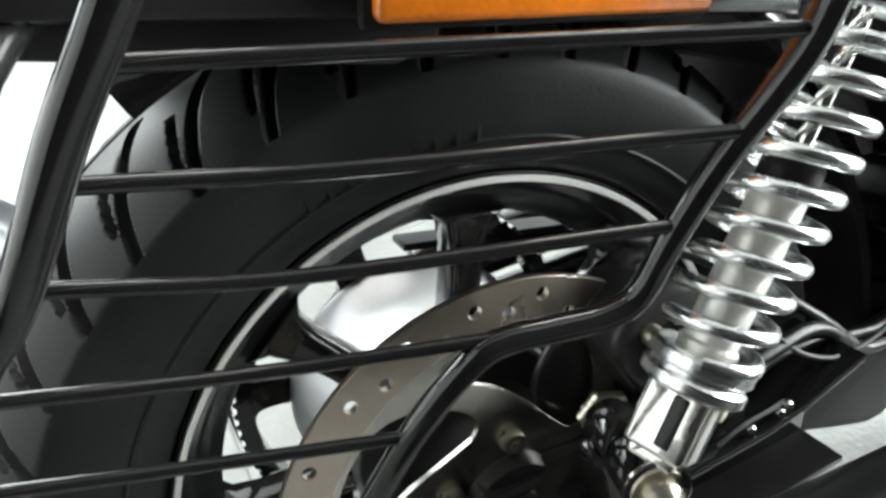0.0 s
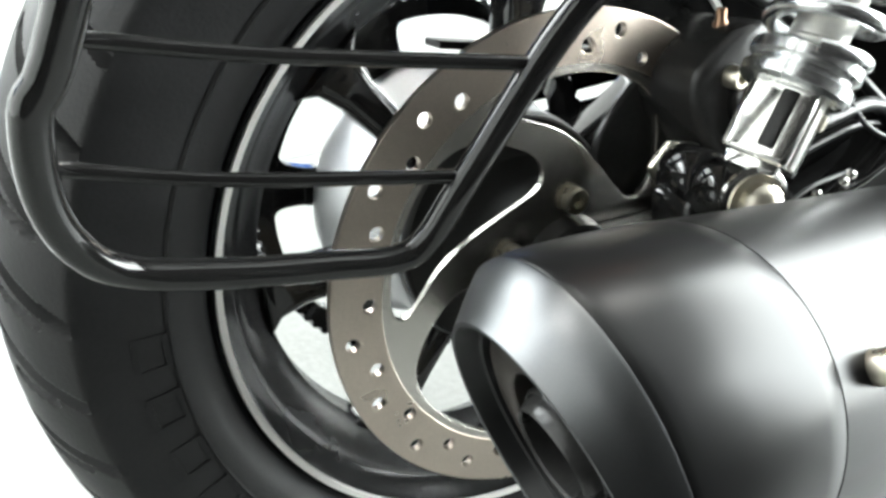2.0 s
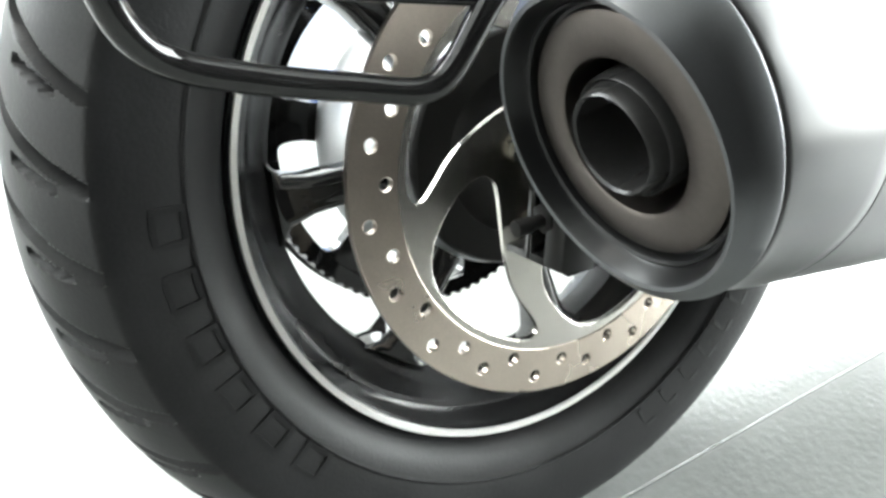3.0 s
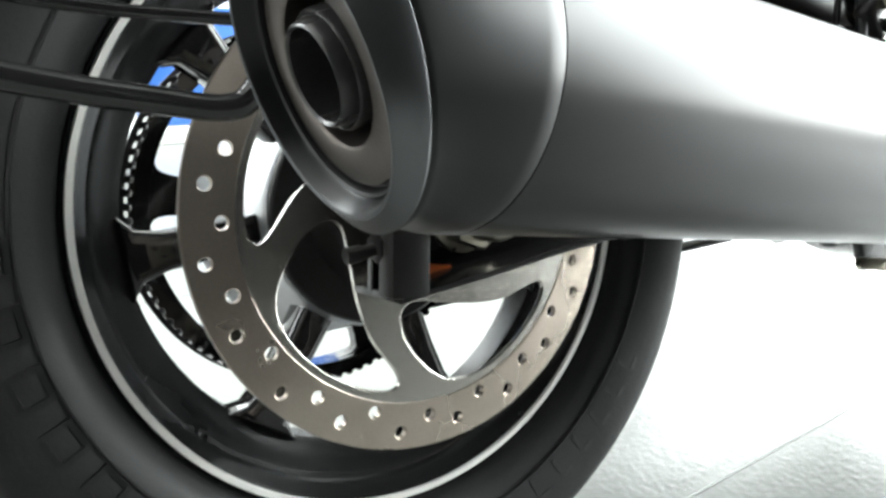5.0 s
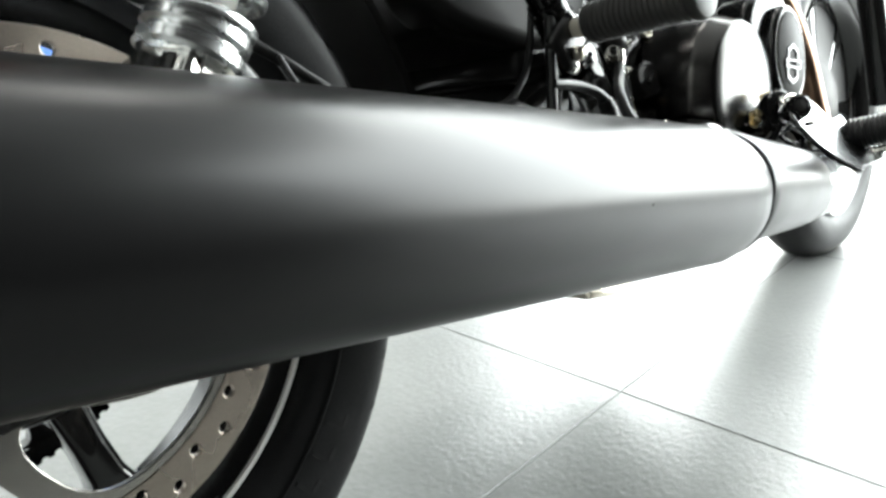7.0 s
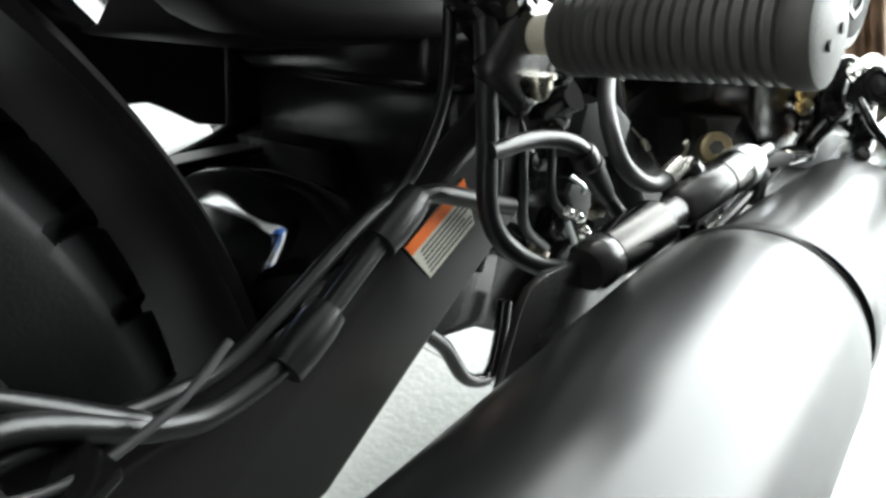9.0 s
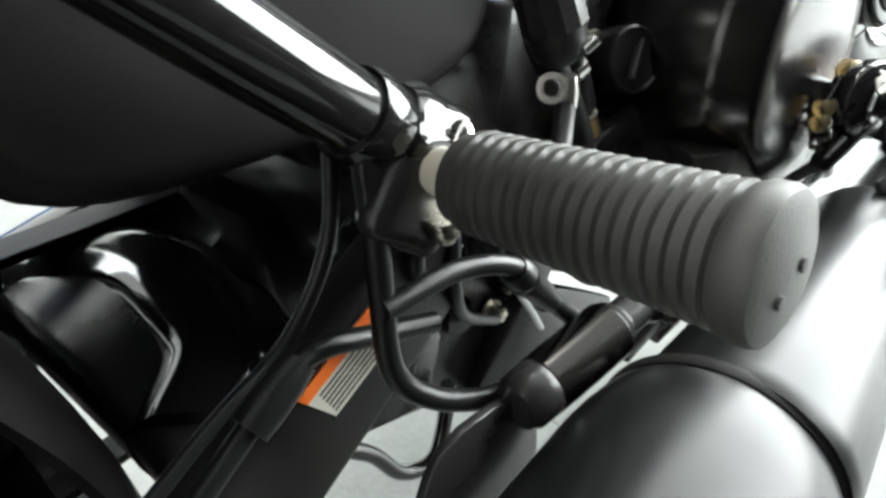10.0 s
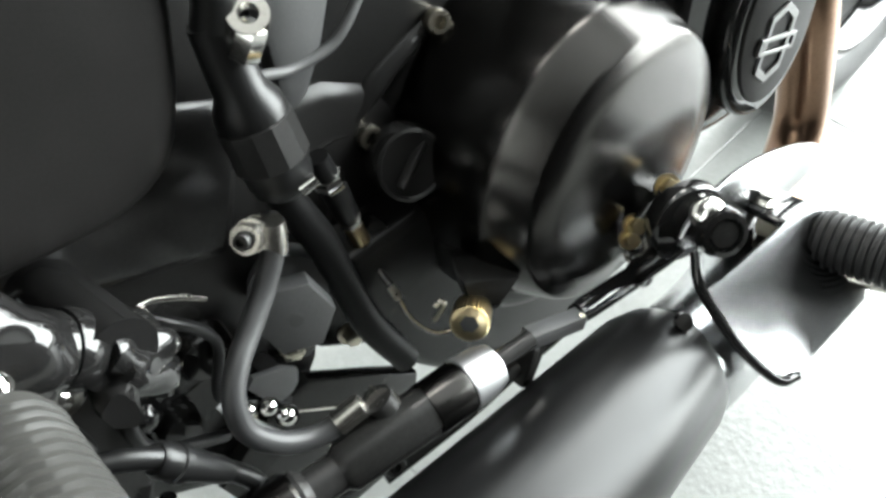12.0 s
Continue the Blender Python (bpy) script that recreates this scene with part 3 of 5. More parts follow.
part("belt_guard", box((0.17, 0.130, 0.385), (0.30, 0.030, 0.05), armrot, 0.012, 3), BLACK, bike, "glossy black belt guard")
part("drive_belt", box((0.27, 0.089, 0.225), (0.55, 0.026, 0.006), Matrix.Rotation(-0.12, 3, "Y"), 0.001, 1), PLASTIC, bike)
part("drive_belt", box((0.27, 0.089, 0.396), (0.55, 0.026, 0.006), Matrix.Rotation(0.03, 3, "Y"), 0.001, 1), PLASTIC, bike)


def label_sheet():
    m = Matrix.Translation((0.4070, -0.1156, 0.3858)) @ XZ @ Matrix.Rotation(radians(27), 4, "Z")
    base = part("warning_label", prism([(-0.021, -0.0135), (0.019, -0.0135), (0.023, 0.0135), (-0.027, 0.0135)], 0.0008, m, 0.0), CREAM, swing, "cream warning label with orange header", smooth=False)
    part("label_header", prism([(-0.0255, 0.0065), (0.0222, 0.0065), (0.0232, 0.0137), (-0.0271, 0.0137)], 0.0006, m @ Matrix.Translation((0, 0, 0.0006)), 0), ORANGEP, base, smooth=False)
    for i in range(6):
        w = 0.038 if i % 3 else 0.033
        part("text_bar", prism([(-0.0195, 0.0030 - i * 0.0028), (-0.0195 + w, 0.0030 - i * 0.0028), (-0.0195 + w, 0.0040 - i * 0.0028), (-0.0195, 0.0040 - i * 0.0028)], 0.0003, m @ Matrix.Translation((0, 0, 0.0006)), 0), INK, base, smooth=False)


label_sheet()


def cable(name, pts, r, material=HOSE, label="", n=8, parent=None):
    return part(name, tube(pts, r, 12, n), material, parent or bike, label)


har = cable("brake_hose", [(0.06, -0.150, 0.37), (0.13, -0.150, 0.392), (0.187, -0.142, 0.398), (0.236, -0.137, 0.372), (0.262, -0.135, 0.366), (0.298, -0.133, 0.373), (0.329, -0.130, 0.389), (0.367, -0.127, 0.409), (0.387, -0.126, 0.411), (0.413, -0.127, 0.402), (0.445, -0.128, 0.39)], 0.0048, HOSE, "black braided rear brake hose along swingarm")
for c, d in (((0.302, -0.133, 0.375), (0.031, 0.003, 0.016)), ((0.362, -0.127, 0.406), (0.038, 0.003, 0.020))):
    dv = Vector(d).normalized()
    part("hose_sleeve", lathe([(-0.015, 0.006), (-0.015, 0.0080), (-0.006, 0.0088), (0.006, 0.0088), (0.012, 0.0080), (0.015, 0.0076), (0.015, 0.006)], c, dv, 20), HOSE, har)
cable("sensor_cable", [(0.10, -0.140, 0.36), (0.18, -0.138, 0.385), (0.2385, -0.133, 0.379), (0.273, -0.130, 0.380), (0.337, -0.125, 0.407), (0.375, -0.122, 0.420), (0.400, -0.122, 0.452), (0.41, -0.12, 0.50)], 0.0032, HOSE, "thin black sensor cable")
cable("wheel_sensor_lead", [(0.05, -0.10, 0.47), (0.12, -0.12, 0.445), (0.19, -0.135, 0.405), (0.232, -0.137, 0.376)], 0.004)
cable("cylinder_hose", [(0.405, -0.142, 0.50), (0.404, -0.144, 0.442), (0.404, -0.145, 0.400), (0.418, -0.150, 0.378), (0.444, -0.156, 0.362), (0.462, -0.163, 0.362), (0.474, -0.168, 0.366)], 0.0051, HOSE, "black rubber hose into the brake cylinder")
loop = cable("loop_hose", [(0.40, -0.148, 0.431), (0.438, -0.151, 0.430), (0.4655, -0.157, 0.420), (0.487, -0.158, 0.394), (0.496, -0.160, 0.383), (0.5005, -0.1635, 0.376), (0.504, -0.168, 0.367), (0.5065, -0.172, 0.360)], 0.0044, HOSE)
part("hose_boot", lathe([(0.0, 0.0), (0.0, 0.0060), (0.002, 0.0072), (0.009, 0.0072), (0.0095, 0.0080), (0.013, 0.0080), (0.0135, 0.0070), (0.034, 0.0058), (0.040, 0.0046), (0.040, 0.0)], (0.4655, -0.1565, 0.4190), (0.026, -0.002, -0.031), 24), HOSE, loop, "black rubber hose boot")
part("hose_ferrule", lathe([(-0.006, 0.0), (-0.006, 0.0058), (-0.002, 0.0068), (0.003, 0.0068), (0.006, 0.0055), (0.006, 0)], (0.5052, -0.1705, 0.3630), (0.25, -0.5, -0.75), 20), CHROME, loop, "bright hose ferrule")

# --- shock absorber ---
SB = Vector((0.026, -0.185, 0.366))
SD = Vector((0.079, -0.0, 0.189)).normalized()
shock = part("shock_absorber", lathe([(0.070, 0.0), (0.070, 0.0150), (0.078, 0.0152), (0.080, 0.0136), (0.158, 0.0136), (0.160, 0.0128), (0.160, 0.0)], SB, SD, 40), SHOCKB, bike, "chrome shock absorber with exposed coil spring")
part("body_collar", lathe([(0.159, 0.0), (0.159, 0.0140), (0.161, 0.0150), (0.174, 0.0148), (0.178, 0.0120), (0.178, 0.0)], SB, SD, 36), PLASTIC, shock, "black upper body collar")
part("damper_rod", lathe([(0.177, 0.0), (0.177, 0.0042), (0.330, 0.0042), (0.330, 0.0)], SB, SD, 20), CHROME, shock, "bright damper rod")


def coil():
    u = SD.cross(YA).normalized()
    w = SD.cross(u)
    pts = []
    n0, pitch, turns, rad = 0.0725, 0.0174, 14.0, 0.0242
    k = int(turns * 24)
    for i in range(k + 1):
        t = 2 * math.pi * i / 24 + 0.7
        pts.append(SB + SD * (n0 + pitch * i / 24) + (u * math.cos(t) + w * math.sin(t)) * rad)
    return tube(pts, 0.0042, 12, 1, smooth=False)


part("coil_spring", coil(), SPRING, shock, "chrome coil spring")
part("spring_seat", lathe([(0.054, 0.012), (0.054, 0.0245), (0.0560, 0.0268), (0.0610, 0.0268), (0.0635, 0.0242), (0.0645, 0.0242), (0.0670, 0.0268), (0.0720, 0.0268), (0.0740, 0.0245), (0.0740, 0.014)], SB, SD, 48), SPRING, shock, "two chrome spring preload collars")
tilt = Matrix.Rotation(math.atan2(SD.x, SD.z), 3, "Y")
FR = tilt @ Matrix.Rotation(0.45, 3, "Z")
fork = part("lower_fork", box(SB + SD * 0.037, (0.034, 0.032, 0.038), FR, 0.0035, 3), CHROME, shock, "chrome lower shock fork")
part("fork_panel", box(SB + SD * 0.037 + FR @ Vector((-0.002, -0.0160, 0.0)), (0.014, 0.0030, 0.035), FR, 0.0012, 2), SHOCKB, fork)
# dark raised strips, their colour gives the shade inside the slots
part("fork_slot_shade", box(SB + SD * 0.038 + FR @ Vector((-0.0172, -0.004, 0.0)), (0.0024, 0.008, 0.028), FR, 0.0010, 2), SATIN, fork)
part("fork_slot_shade", box(SB + SD * 0.037 + FR @ Vector((0.0105, -0.0160, -0.006)), (0.007, 0.0024, 0.026), FR, 0.0010, 2), SATIN, fork)
part("fork_pin", lathe([(0.0, 0.0), (0.0, 0.0046), (0.0030, 0.0042), (0.0040, 0.0)], SB + SD * 0.047 + FR @ Vector((0.0105, -0.0160, 0.0)), FR @ Vector((0, -1, 0)), 20), COLLAR, fork, "pale fork pin")
part("fork_foot", box(SB + SD * 0.017, (0.026, 0.026, 0.010), FR, 0.003, 2), CHROME, fork)
EA = Vector((-0.26, -0.96, 0.05)).normalized()
EC = Vector((0.0280, -0.185, 0.3650))
part("lower_eye", lathe([(-0.021, 0.0), (-0.021, 0.0150), (-0.018, 0.0166), (0.006, 0.0166), (0.009, 0.0150), (0.009, 0)], EC, EA, 36), BLACK, shock, "black shock eye bushing")
part("eye_washer", lathe([(0.009, 0.0), (0.009, 0.0182), (0.0112, 0.0182), (0.0118, 0.0172), (0.0118, 0.0)], EC, EA, 36), CHROME, shock, "bright washer")
dome_nut("lower_bolt", EC + EA * 0.0115, EA, 0.0098, 0.014, ZINC, shock, "domed zinc bolt head")
part("mount_lug", join(lathe([(-0.058, 0.0), (-0.058, 0.0150), (-0.055, 0.0165), (-0.026, 0.0165), (-0.023, 0.0150), (-0.023, 0.0)], EC, EA, 36), bm_data(box((0.040, -0.146, 0.342), (0.034, 0.032, 0.034), armrot, 0.005, 3))), BLACK, swing, "glossy black shock mounting lug")
part("mount_nut", prism(hexa(0.0178), 0.008, facing(EC - EA * 0.062, EA, 0.45), 0.0015, 2), ZINC, swing, "zinc hexagon mounting nut")
cable("clip_lead", [(0.125, -0.148, 0.432), (0.138, -0.150, 0.4127), (0.153, -0.150, 0.3990), (0.176, -0.150, 0.3851), (0.204, -0.150, 0.3780), (0.238, -0.148, 0.3840), (0.262, -0.144, 0.395)], 0.0017, GREYHOSE, "grey sensor lead")

# --- guard frame with rods ---
GP = [(0.060, -0.262, 0.680), (0.034, -0.247, 0.622), (0.029, -0.236, 0.586), (0.012, -0.221, 0.545), (0.000, -0.212, 0.512), (-0.007, -0.205, 0.486), (-0.020, -0.202, 0.477), (-0.045, -0.200, 0.475),
      (-0.066, -0.199, 0.474), (-0.080, -0.198, 0.468), (-0.099, -0.188, 0.438), (-0.122, -0.170, 0.380), (-0.133, -0.161, 0.352), (-0.146, -0.158, 0.344), (-0.175, -0.158, 0.345), (-0.208, -0.159, 0.347), (-0.245, -0.160, 0.352),
      (-0.264, -0.165, 0.363), (-0.2745, -0.172, 0.385), (-0.2755, -0.181, 0.415), (-0.268, -0.186, 0.432), (-0.247, -0.209, 0.500), (-0.229, -0.217, 0.530), (-0.209, -0.232, 0.577), (-0.195, -0.242, 0.606), (-0.175, -0.256, 0.650), (-0.160, -0.262, 0.690)]
guard = part("wheel_guard", tube(GP, 0.0063, 16, 5), BLACK, bike, "glossy black tubular wheel guard with thin rods")


def gy(z):
    return -0.048 - 0.32 * z


for zl, xl, zm, xm, zr, xr in ((0.601, -0.195, 0.598, -0.09, 0.594, 0.026), (0.566, -0.212, 0.560, -0.13, 0.557, 0.014), (0.531, -0.228, 0.520, -0.145, 0.518, -0.002),
                               (0.488, -0.251, 0.479, -0.170, 0.4765, -0.066), (0.444, -0.265, 0.436, -0.200, 0.430, -0.102), (0.399, -0.275, 0.388, -0.210, 0.3825, -0.121)):
    dy, zl, zm = 0.028, zl - 0.010, zm - 0.006
    part("rod", tube([(xl, gy(zl) + dy, zl), (xm, gy(zm) + dy * 0.6 + 0.002, zm), (xr, gy(zr), zr)], 0.0030, 10, 10), BLACK, guard)

# --- rear fender, reflector, turn signal ---
def shell(r, a0, a1, half, thick, n=40, m=16, drop=0.03):
    """A curved fender shell round the wheel axis."""
    vs, fs = [], []
    for s in (0, 1):
        for i in range(n + 1):
            a = radians(a0 + (a1 - a0) * i / n)
            for j in range(m + 1):
                v = -1 + 2 * j / m
                rr = r - drop * abs(v) ** 4 - s * thick
                vs.append((rr * math.cos(a), (half - s * thick) * v, AX.z + rr * math.sin(a)))
    w = m + 1
    o = (n + 1) * w
    for i in range(n):
        for j in range(m):
            q = (i * w + j, i * w + j + 1, (i + 1) * w + j + 1, (i + 1) * w + j)
            fs.append(q)
            fs.append(tuple(o + k for k in reversed(q)))
    for i in range(n):
        fs.append((i * w, (i + 1) * w, o + (i + 1) * w, o + i * w))
        fs.append((i * w + m, o + i * w + m, o + (i + 1) * w + m, (i + 1) * w + m))
    for j in range(m):
        fs.append((j, o + j, o + j + 1, j + 1))
        fs.append((n * w + j, n * w + j + 1, o + n * w + j + 1, o + n * w + j))
    return vs, fs


part("rear_fender", shell(0.375, 38, 126, 0.105, 0.004, drop=0.05), BLACK, bike, "glossy black rear fender")
part("fender_rail", box((-0.06, -0.128, 0.617), (0.44, 0.016, 0.050), Matrix.Rotation(0.02, 3, "Y"), 0.006, 2), SATIN, bike, "black fender side rail")
part("fender_lip", prism([(-0.27, 0.70), (-0.27, 0.584), (-0.228, 0.581), (-0.078, 0.5715), (-0.060, 0.578), (-0.050, 0.60), (-0.050, 0.70)], 0.006, Matrix.Translation((0, -0.108, 0)) @ XZ, 0.0015), SATIN, bike, "black inner fender lip")
part("hugger", shell(0.330, -3, 50, 0.094, 0.004, drop=0.014), PLASTIC, bike, "black plastic inner mudguard")
flap = part("hugger_flap", shell(0.346, -17, -3.5, 0.062, 0.004, drop=0.010), PLASTIC, bike)
flap.data.transform(Matrix.Translation((0, 0.062, 0)))
part("inner_fender", shell(0.345, 45.5, 70, 0.088, 0.004, drop=0.02), PLASTIC, bike, "black plastic inner fender")
refl = part("side_reflector", box((-0.02, -0.150, 0.613), (0.162, 0.010, 0.040), None, 0.004, 3), ORANGE, bike, "amber side reflector")
part("reflector_frame", box((-0.02, -0.144, 0.613), (0.170, 0.008, 0.046), None, 0.003, 2), PLASTIC, refl)
sig = part("turn_signal", lathe([(-0.014, 0.0), (-0.012, 0.012), (-0.004, 0.018), (0.008, 0.020), (0.020, 0.017), (0.029, 0.010), (0.032, 0)], (-0.254, -0.184, 0.534), (1, 0.1, 0.05), 40), SIGNALG, bike, "grey bullet-shaped turn signal")
part("signal_stem", tube([(-0.246, -0.184, 0.540), (-0.235, -0.14, 0.58), (-0.2, -0.09, 0.62)], 0.007, 12, 5), SATIN, sig)
part("tail_plate", box((-0.15, 0.0, 0.68), (0.16, 0.20, 0.05), None, 0.01, 2), SATIN, bike)

# --- muffler ---
MF, MR = Vector((0.463, -0.2408, 0.3305)), Vector((-0.100, -0.2862, 0.3454))
MD = (MF - MR).normalized()
ML = (MF - MR).length


def m_at(s):
    return MR + MD * s


muf = part("muffler", lathe([(-0.0090, 0.0495), (-0.0090, 0.0531), (0.0, 0.0531), (0.06, 0.0535), (0.14, 0.0543), (ML * 0.5, 0.0560), (ML - 0.02, 0.0588), (ML, 0.0592), (ML + 0.012, 0.0586), (ML + 0.022, 0.0572), (ML + 0.030, 0.0560), (ML + 0.0335, 0.0545), (ML + 0.0335, 0.045)], MR, MD, 128),
           MUFFLER, bike, "satin graphite muffler with bevelled end cap")


def rings(rows, segs=96, close=False):
    """A skin over tilted circles: rows of (centre, normal, radius)."""
    vs, fs = [], []
    for c, n, r in rows:
        n = Vector(n).normalized()
        u = (YA - n * n.dot(YA)).normalized()
        w = n.cross(u)
        for i in range(segs):
            t = 2 * math.pi * i / segs
            vs.append(Vector(c) + (u * math.cos(t) + w * math.sin(t)) * r)
    for j in range(len(rows) - 1):
        for i in range(segs):
            i2 = (i + 1) % segs
            fs.append((j * segs + i, j * segs + i2, (j + 1) * segs + i2, (j + 1) * segs + i))
    if close:
        fs.append(tuple((len(rows) - 1) * segs + i for i in range(segs)))
    return vs, fs


LIP, LN = Vector((-0.164, -0.2930, 0.3385)), Vector((-0.912, 0.02, -0.41)).normalized()
EDGE, EN = Vector((-0.1535, -0.2895, 0.3441)), Vector((-0.955, 0.02, -0.29)).normalized()


def lip_ring(depth, r):
    return LIP - LN * depth, LN, r


def bevel_ring(f, bulge=0.0):
    n = EN.lerp(LN, f).normalized()
    return EDGE.lerp(LIP, f) + n * bulge, n, 0.0530 + (0.0440 - 0.0530) * f + bulge * 0.5


cap = part("end_cap", rings([(m_at(-0.0096), -MD, 0.0480), (m_at(-0.0093), -MD, 0.0529), (m_at(-0.0098), -MD, 0.0531), (m_at(-0.016), (-MD).lerp(EN, 0.1), 0.0531), (m_at(-0.024), (-MD).lerp(EN, 0.3), 0.0530), (m_at(-0.034), (-MD).lerp(EN, 0.6), 0.0529), (EDGE - EN * 0.0065, EN, 0.0529), (EDGE - EN * 0.0030, EN, 0.0529), (EDGE - EN * 0.0010, EN, 0.0529), bevel_ring(0.02, -0.0006)]), MUFFLER, muf, "slash-cut bevelled end cap")
part("cap_bevel", rings([bevel_ring(0.005, -0.0004), bevel_ring(0.03, 0.0002), bevel_ring(0.5, 0.0004), bevel_ring(0.93, 0.0003), bevel_ring(0.96, 0.0004), lip_ring(0.0002, 0.0432)]), BEVEL, cap, "satin grey bevel of the end cap")
part("cap_lip", rings([lip_ring(0.0002, 0.0432), lip_ring(0.0012, 0.0424), lip_ring(0.0060, 0.0412), lip_ring(0.0072, 0.0404), lip_ring(0.0066, 0.0396), lip_ring(0.0072, 0.0388), lip_ring(0.0105, 0.0380), lip_ring(0.0110, 0.0330)]), MUFFLER, cap)
part("baffle_plate", rings([lip_ring(0.0108, 0.0372), lip_ring(0.0085, 0.0366), lip_ring(0.0078, 0.0350), lip_ring(0.0072, 0.0250), lip_ring(0.0080, 0.0238), lip_ring(0.0120, 0.0232), lip_ring(0.0330, 0.0228)], 72, True), BAFFLE, muf, "brown-grey baffle plate around the outlet")
part("outlet_pipe", rings([lip_ring(0.034, 0.0190), lip_ring(0.0087, 0.0186), lip_ring(0.0077, 0.0178), lip_ring(0.0085, 0.0170), lip_ring(0.0070, 0.0166), lip_ring(0.0039, 0.0158), lip_ring(0.0031, 0.0150), lip_ring(0.0039, 0.0142), lip_ring(0.0340, 0.0138)], 48, True), SATIN, muf, "dark outlet pipe")
bolt_dir = (Vector((0, -0.85, 0.53)) - MD * Vector((0, -0.85, 0.53)).dot(MD)).normalized()
socket_bolt("end_bolt", m_at(0.0081) + bolt_dir * 0.0526, bolt_dir, 0.0052, 0.0068, ZINC, muf, "zinc cap screw")
part("clamp_ring", lathe([(ML + 0.0335, 0.050), (ML + 0.0335, 0.0553), (ML + 0.0355, 0.0562), (ML + 0.0395, 0.0562), (ML + 0.0410, 0.0550), (ML + 0.0410, 0.048)], MR, MD, 128), PLASTIC, muf, "dark clamp ring")
FA0 = m_at(ML + 0.0405) + Vector((0, -0.0062, 0.0044))
FD = (Vector((0.68, -0.2312, 0.3284)) - FA0).normalized()
part("heat_shield", lathe([(-0.004, 0.044), (-0.004, 0.0505), (0.0, 0.0515), (0.006, 0.0520), (0.06, 0.0497), (0.15, 0.0461), (0.22, 0.0432), (0.236, 0.0395), (0.237, 0.03)], FA0, FD, 96), MUFFLER, muf, "tapering satin heat shield")

# --- passenger footpeg ---
PB, PE = Vector((0.4252, -0.1690, 0.4797)), Vector((0.4222, -0.2738, 0.4868))
PD = (PE - PB).normalized()
PL = (PE - PB).length
prof = [(0.0, 0.0), (0.0, 0.0152)]
nr = 17
for i in range(nr):
    s = 0.004 + (PL - 0.016) * i / nr
    st = (PL - 0.016) / nr
    r = 0.0172 + 0.0028 * (i / nr) ** 1.3
    prof += [(s, r - 0.0016), (s + st * 0.18, r - 0.0016), (s + st * 0.32, r), (s + st * 0.80, r + 0.0003), (s + st * 0.97, r - 0.0014)]
prof += [(PL - 0.011, 0.0198), (PL - 0.008, 0.0211), (PL - 0.003, 0.0211), (PL - 0.001, 0.0202), (PL + 0.0005, 0.0165), (PL + 0.0012, 0.0)]
peg_vs, peg_fs = lathe(prof, PB, PD, 192)
up_ = (Vector((0.35, 0, 1)) - PD * PD.dot(Vector((0.35, 0, 1)))).normalized()
side_ = PD.cross(up_)
for i, v in enumerate(peg_vs):
    q = Vector(v) - PB
    along_ = q.dot(PD)
    if 0.004 < along_ < PL - 0.013:
        th = math.atan2(q.dot(side_), q.dot(up_))
        z = (th * 9 / math.pi) % 2.0
        peg_vs[i] = Vector(v) + PD * (0.0009 * (abs(z - 1) - 0.5)) * max(0.0, min(1.0, (0.75 - abs(th)) * 4))
peg = part("passenger_footpeg", (peg_vs, peg_fs), GREYRUB, bike, "grey ribbed rubber passenger footpeg")
for d in (-0.006, 0.006):
    part("end_pin", lathe([(0.0, 0.002), (0.0014, 0.002), (0.0016, 0)], PE + Vector((d, -0.0008, -0.003 + d * 0.4)), PD, 12), INK, peg)
part("peg_collar", lathe([(-0.015, 0.0), (-0.015, 0.0078), (-0.013, 0.0086), (-0.002, 0.0090), (0.001, 0.0090), (0.001, 0)], PB, PD, 32), COLLAR, peg, "pale cream collar")
part("peg_clevis", box(PB - PD * 0.028 + Vector((0, 0, -0.002)), (0.026, 0.024, 0.024), None, 0.005, 2), SATIN, peg)
dome_nut("peg_pin", PB - PD * 0.012 + Vector((0.0, 0, -0.017)), (0, 0, -1), 0.005, 0.012, ZINC, peg)
dome_nut("peg_bolt", PB - PD * 0.006 + Vector((0.004, 0.0, 0.0125)), (0.2, -0.2, 1), 0.0036, 0.006, CHROME, peg)
frame_t = part("frame_tube", tube([(0.16, -0.128, 0.72), (0.26, -0.132, 0.635), (0.345, -0.137, 0.556), (0.392, -0.138, 0.514), (0.428, -0.134, 0.484), (0.458, -0.129, 0.461)], 0.0140, 28, 6), BLACK, bike, "glossy black frame tube")
part("frame_clamp", lathe([(-0.011, 0.0140), (-0.011, 0.0158), (-0.009, 0.0168), (0.009, 0.0168), (0.011, 0.0158), (0.011, 0.0140)], (0.4135, -0.1362, 0.4960), (0.037, 0.003, -0.031), 36), BLACK, frame_t)
part("tube_cap", lathe([(-0.004, 0.0150), (0.0, 0.0158), (0.006, 0.0150), (0.010, 0.011), (0.011, 0.0)], (0.456, -0.1293, 0.4625), (0.037, 0.006, -0.030), 32), BLACK, frame_t)
random.seed(11)


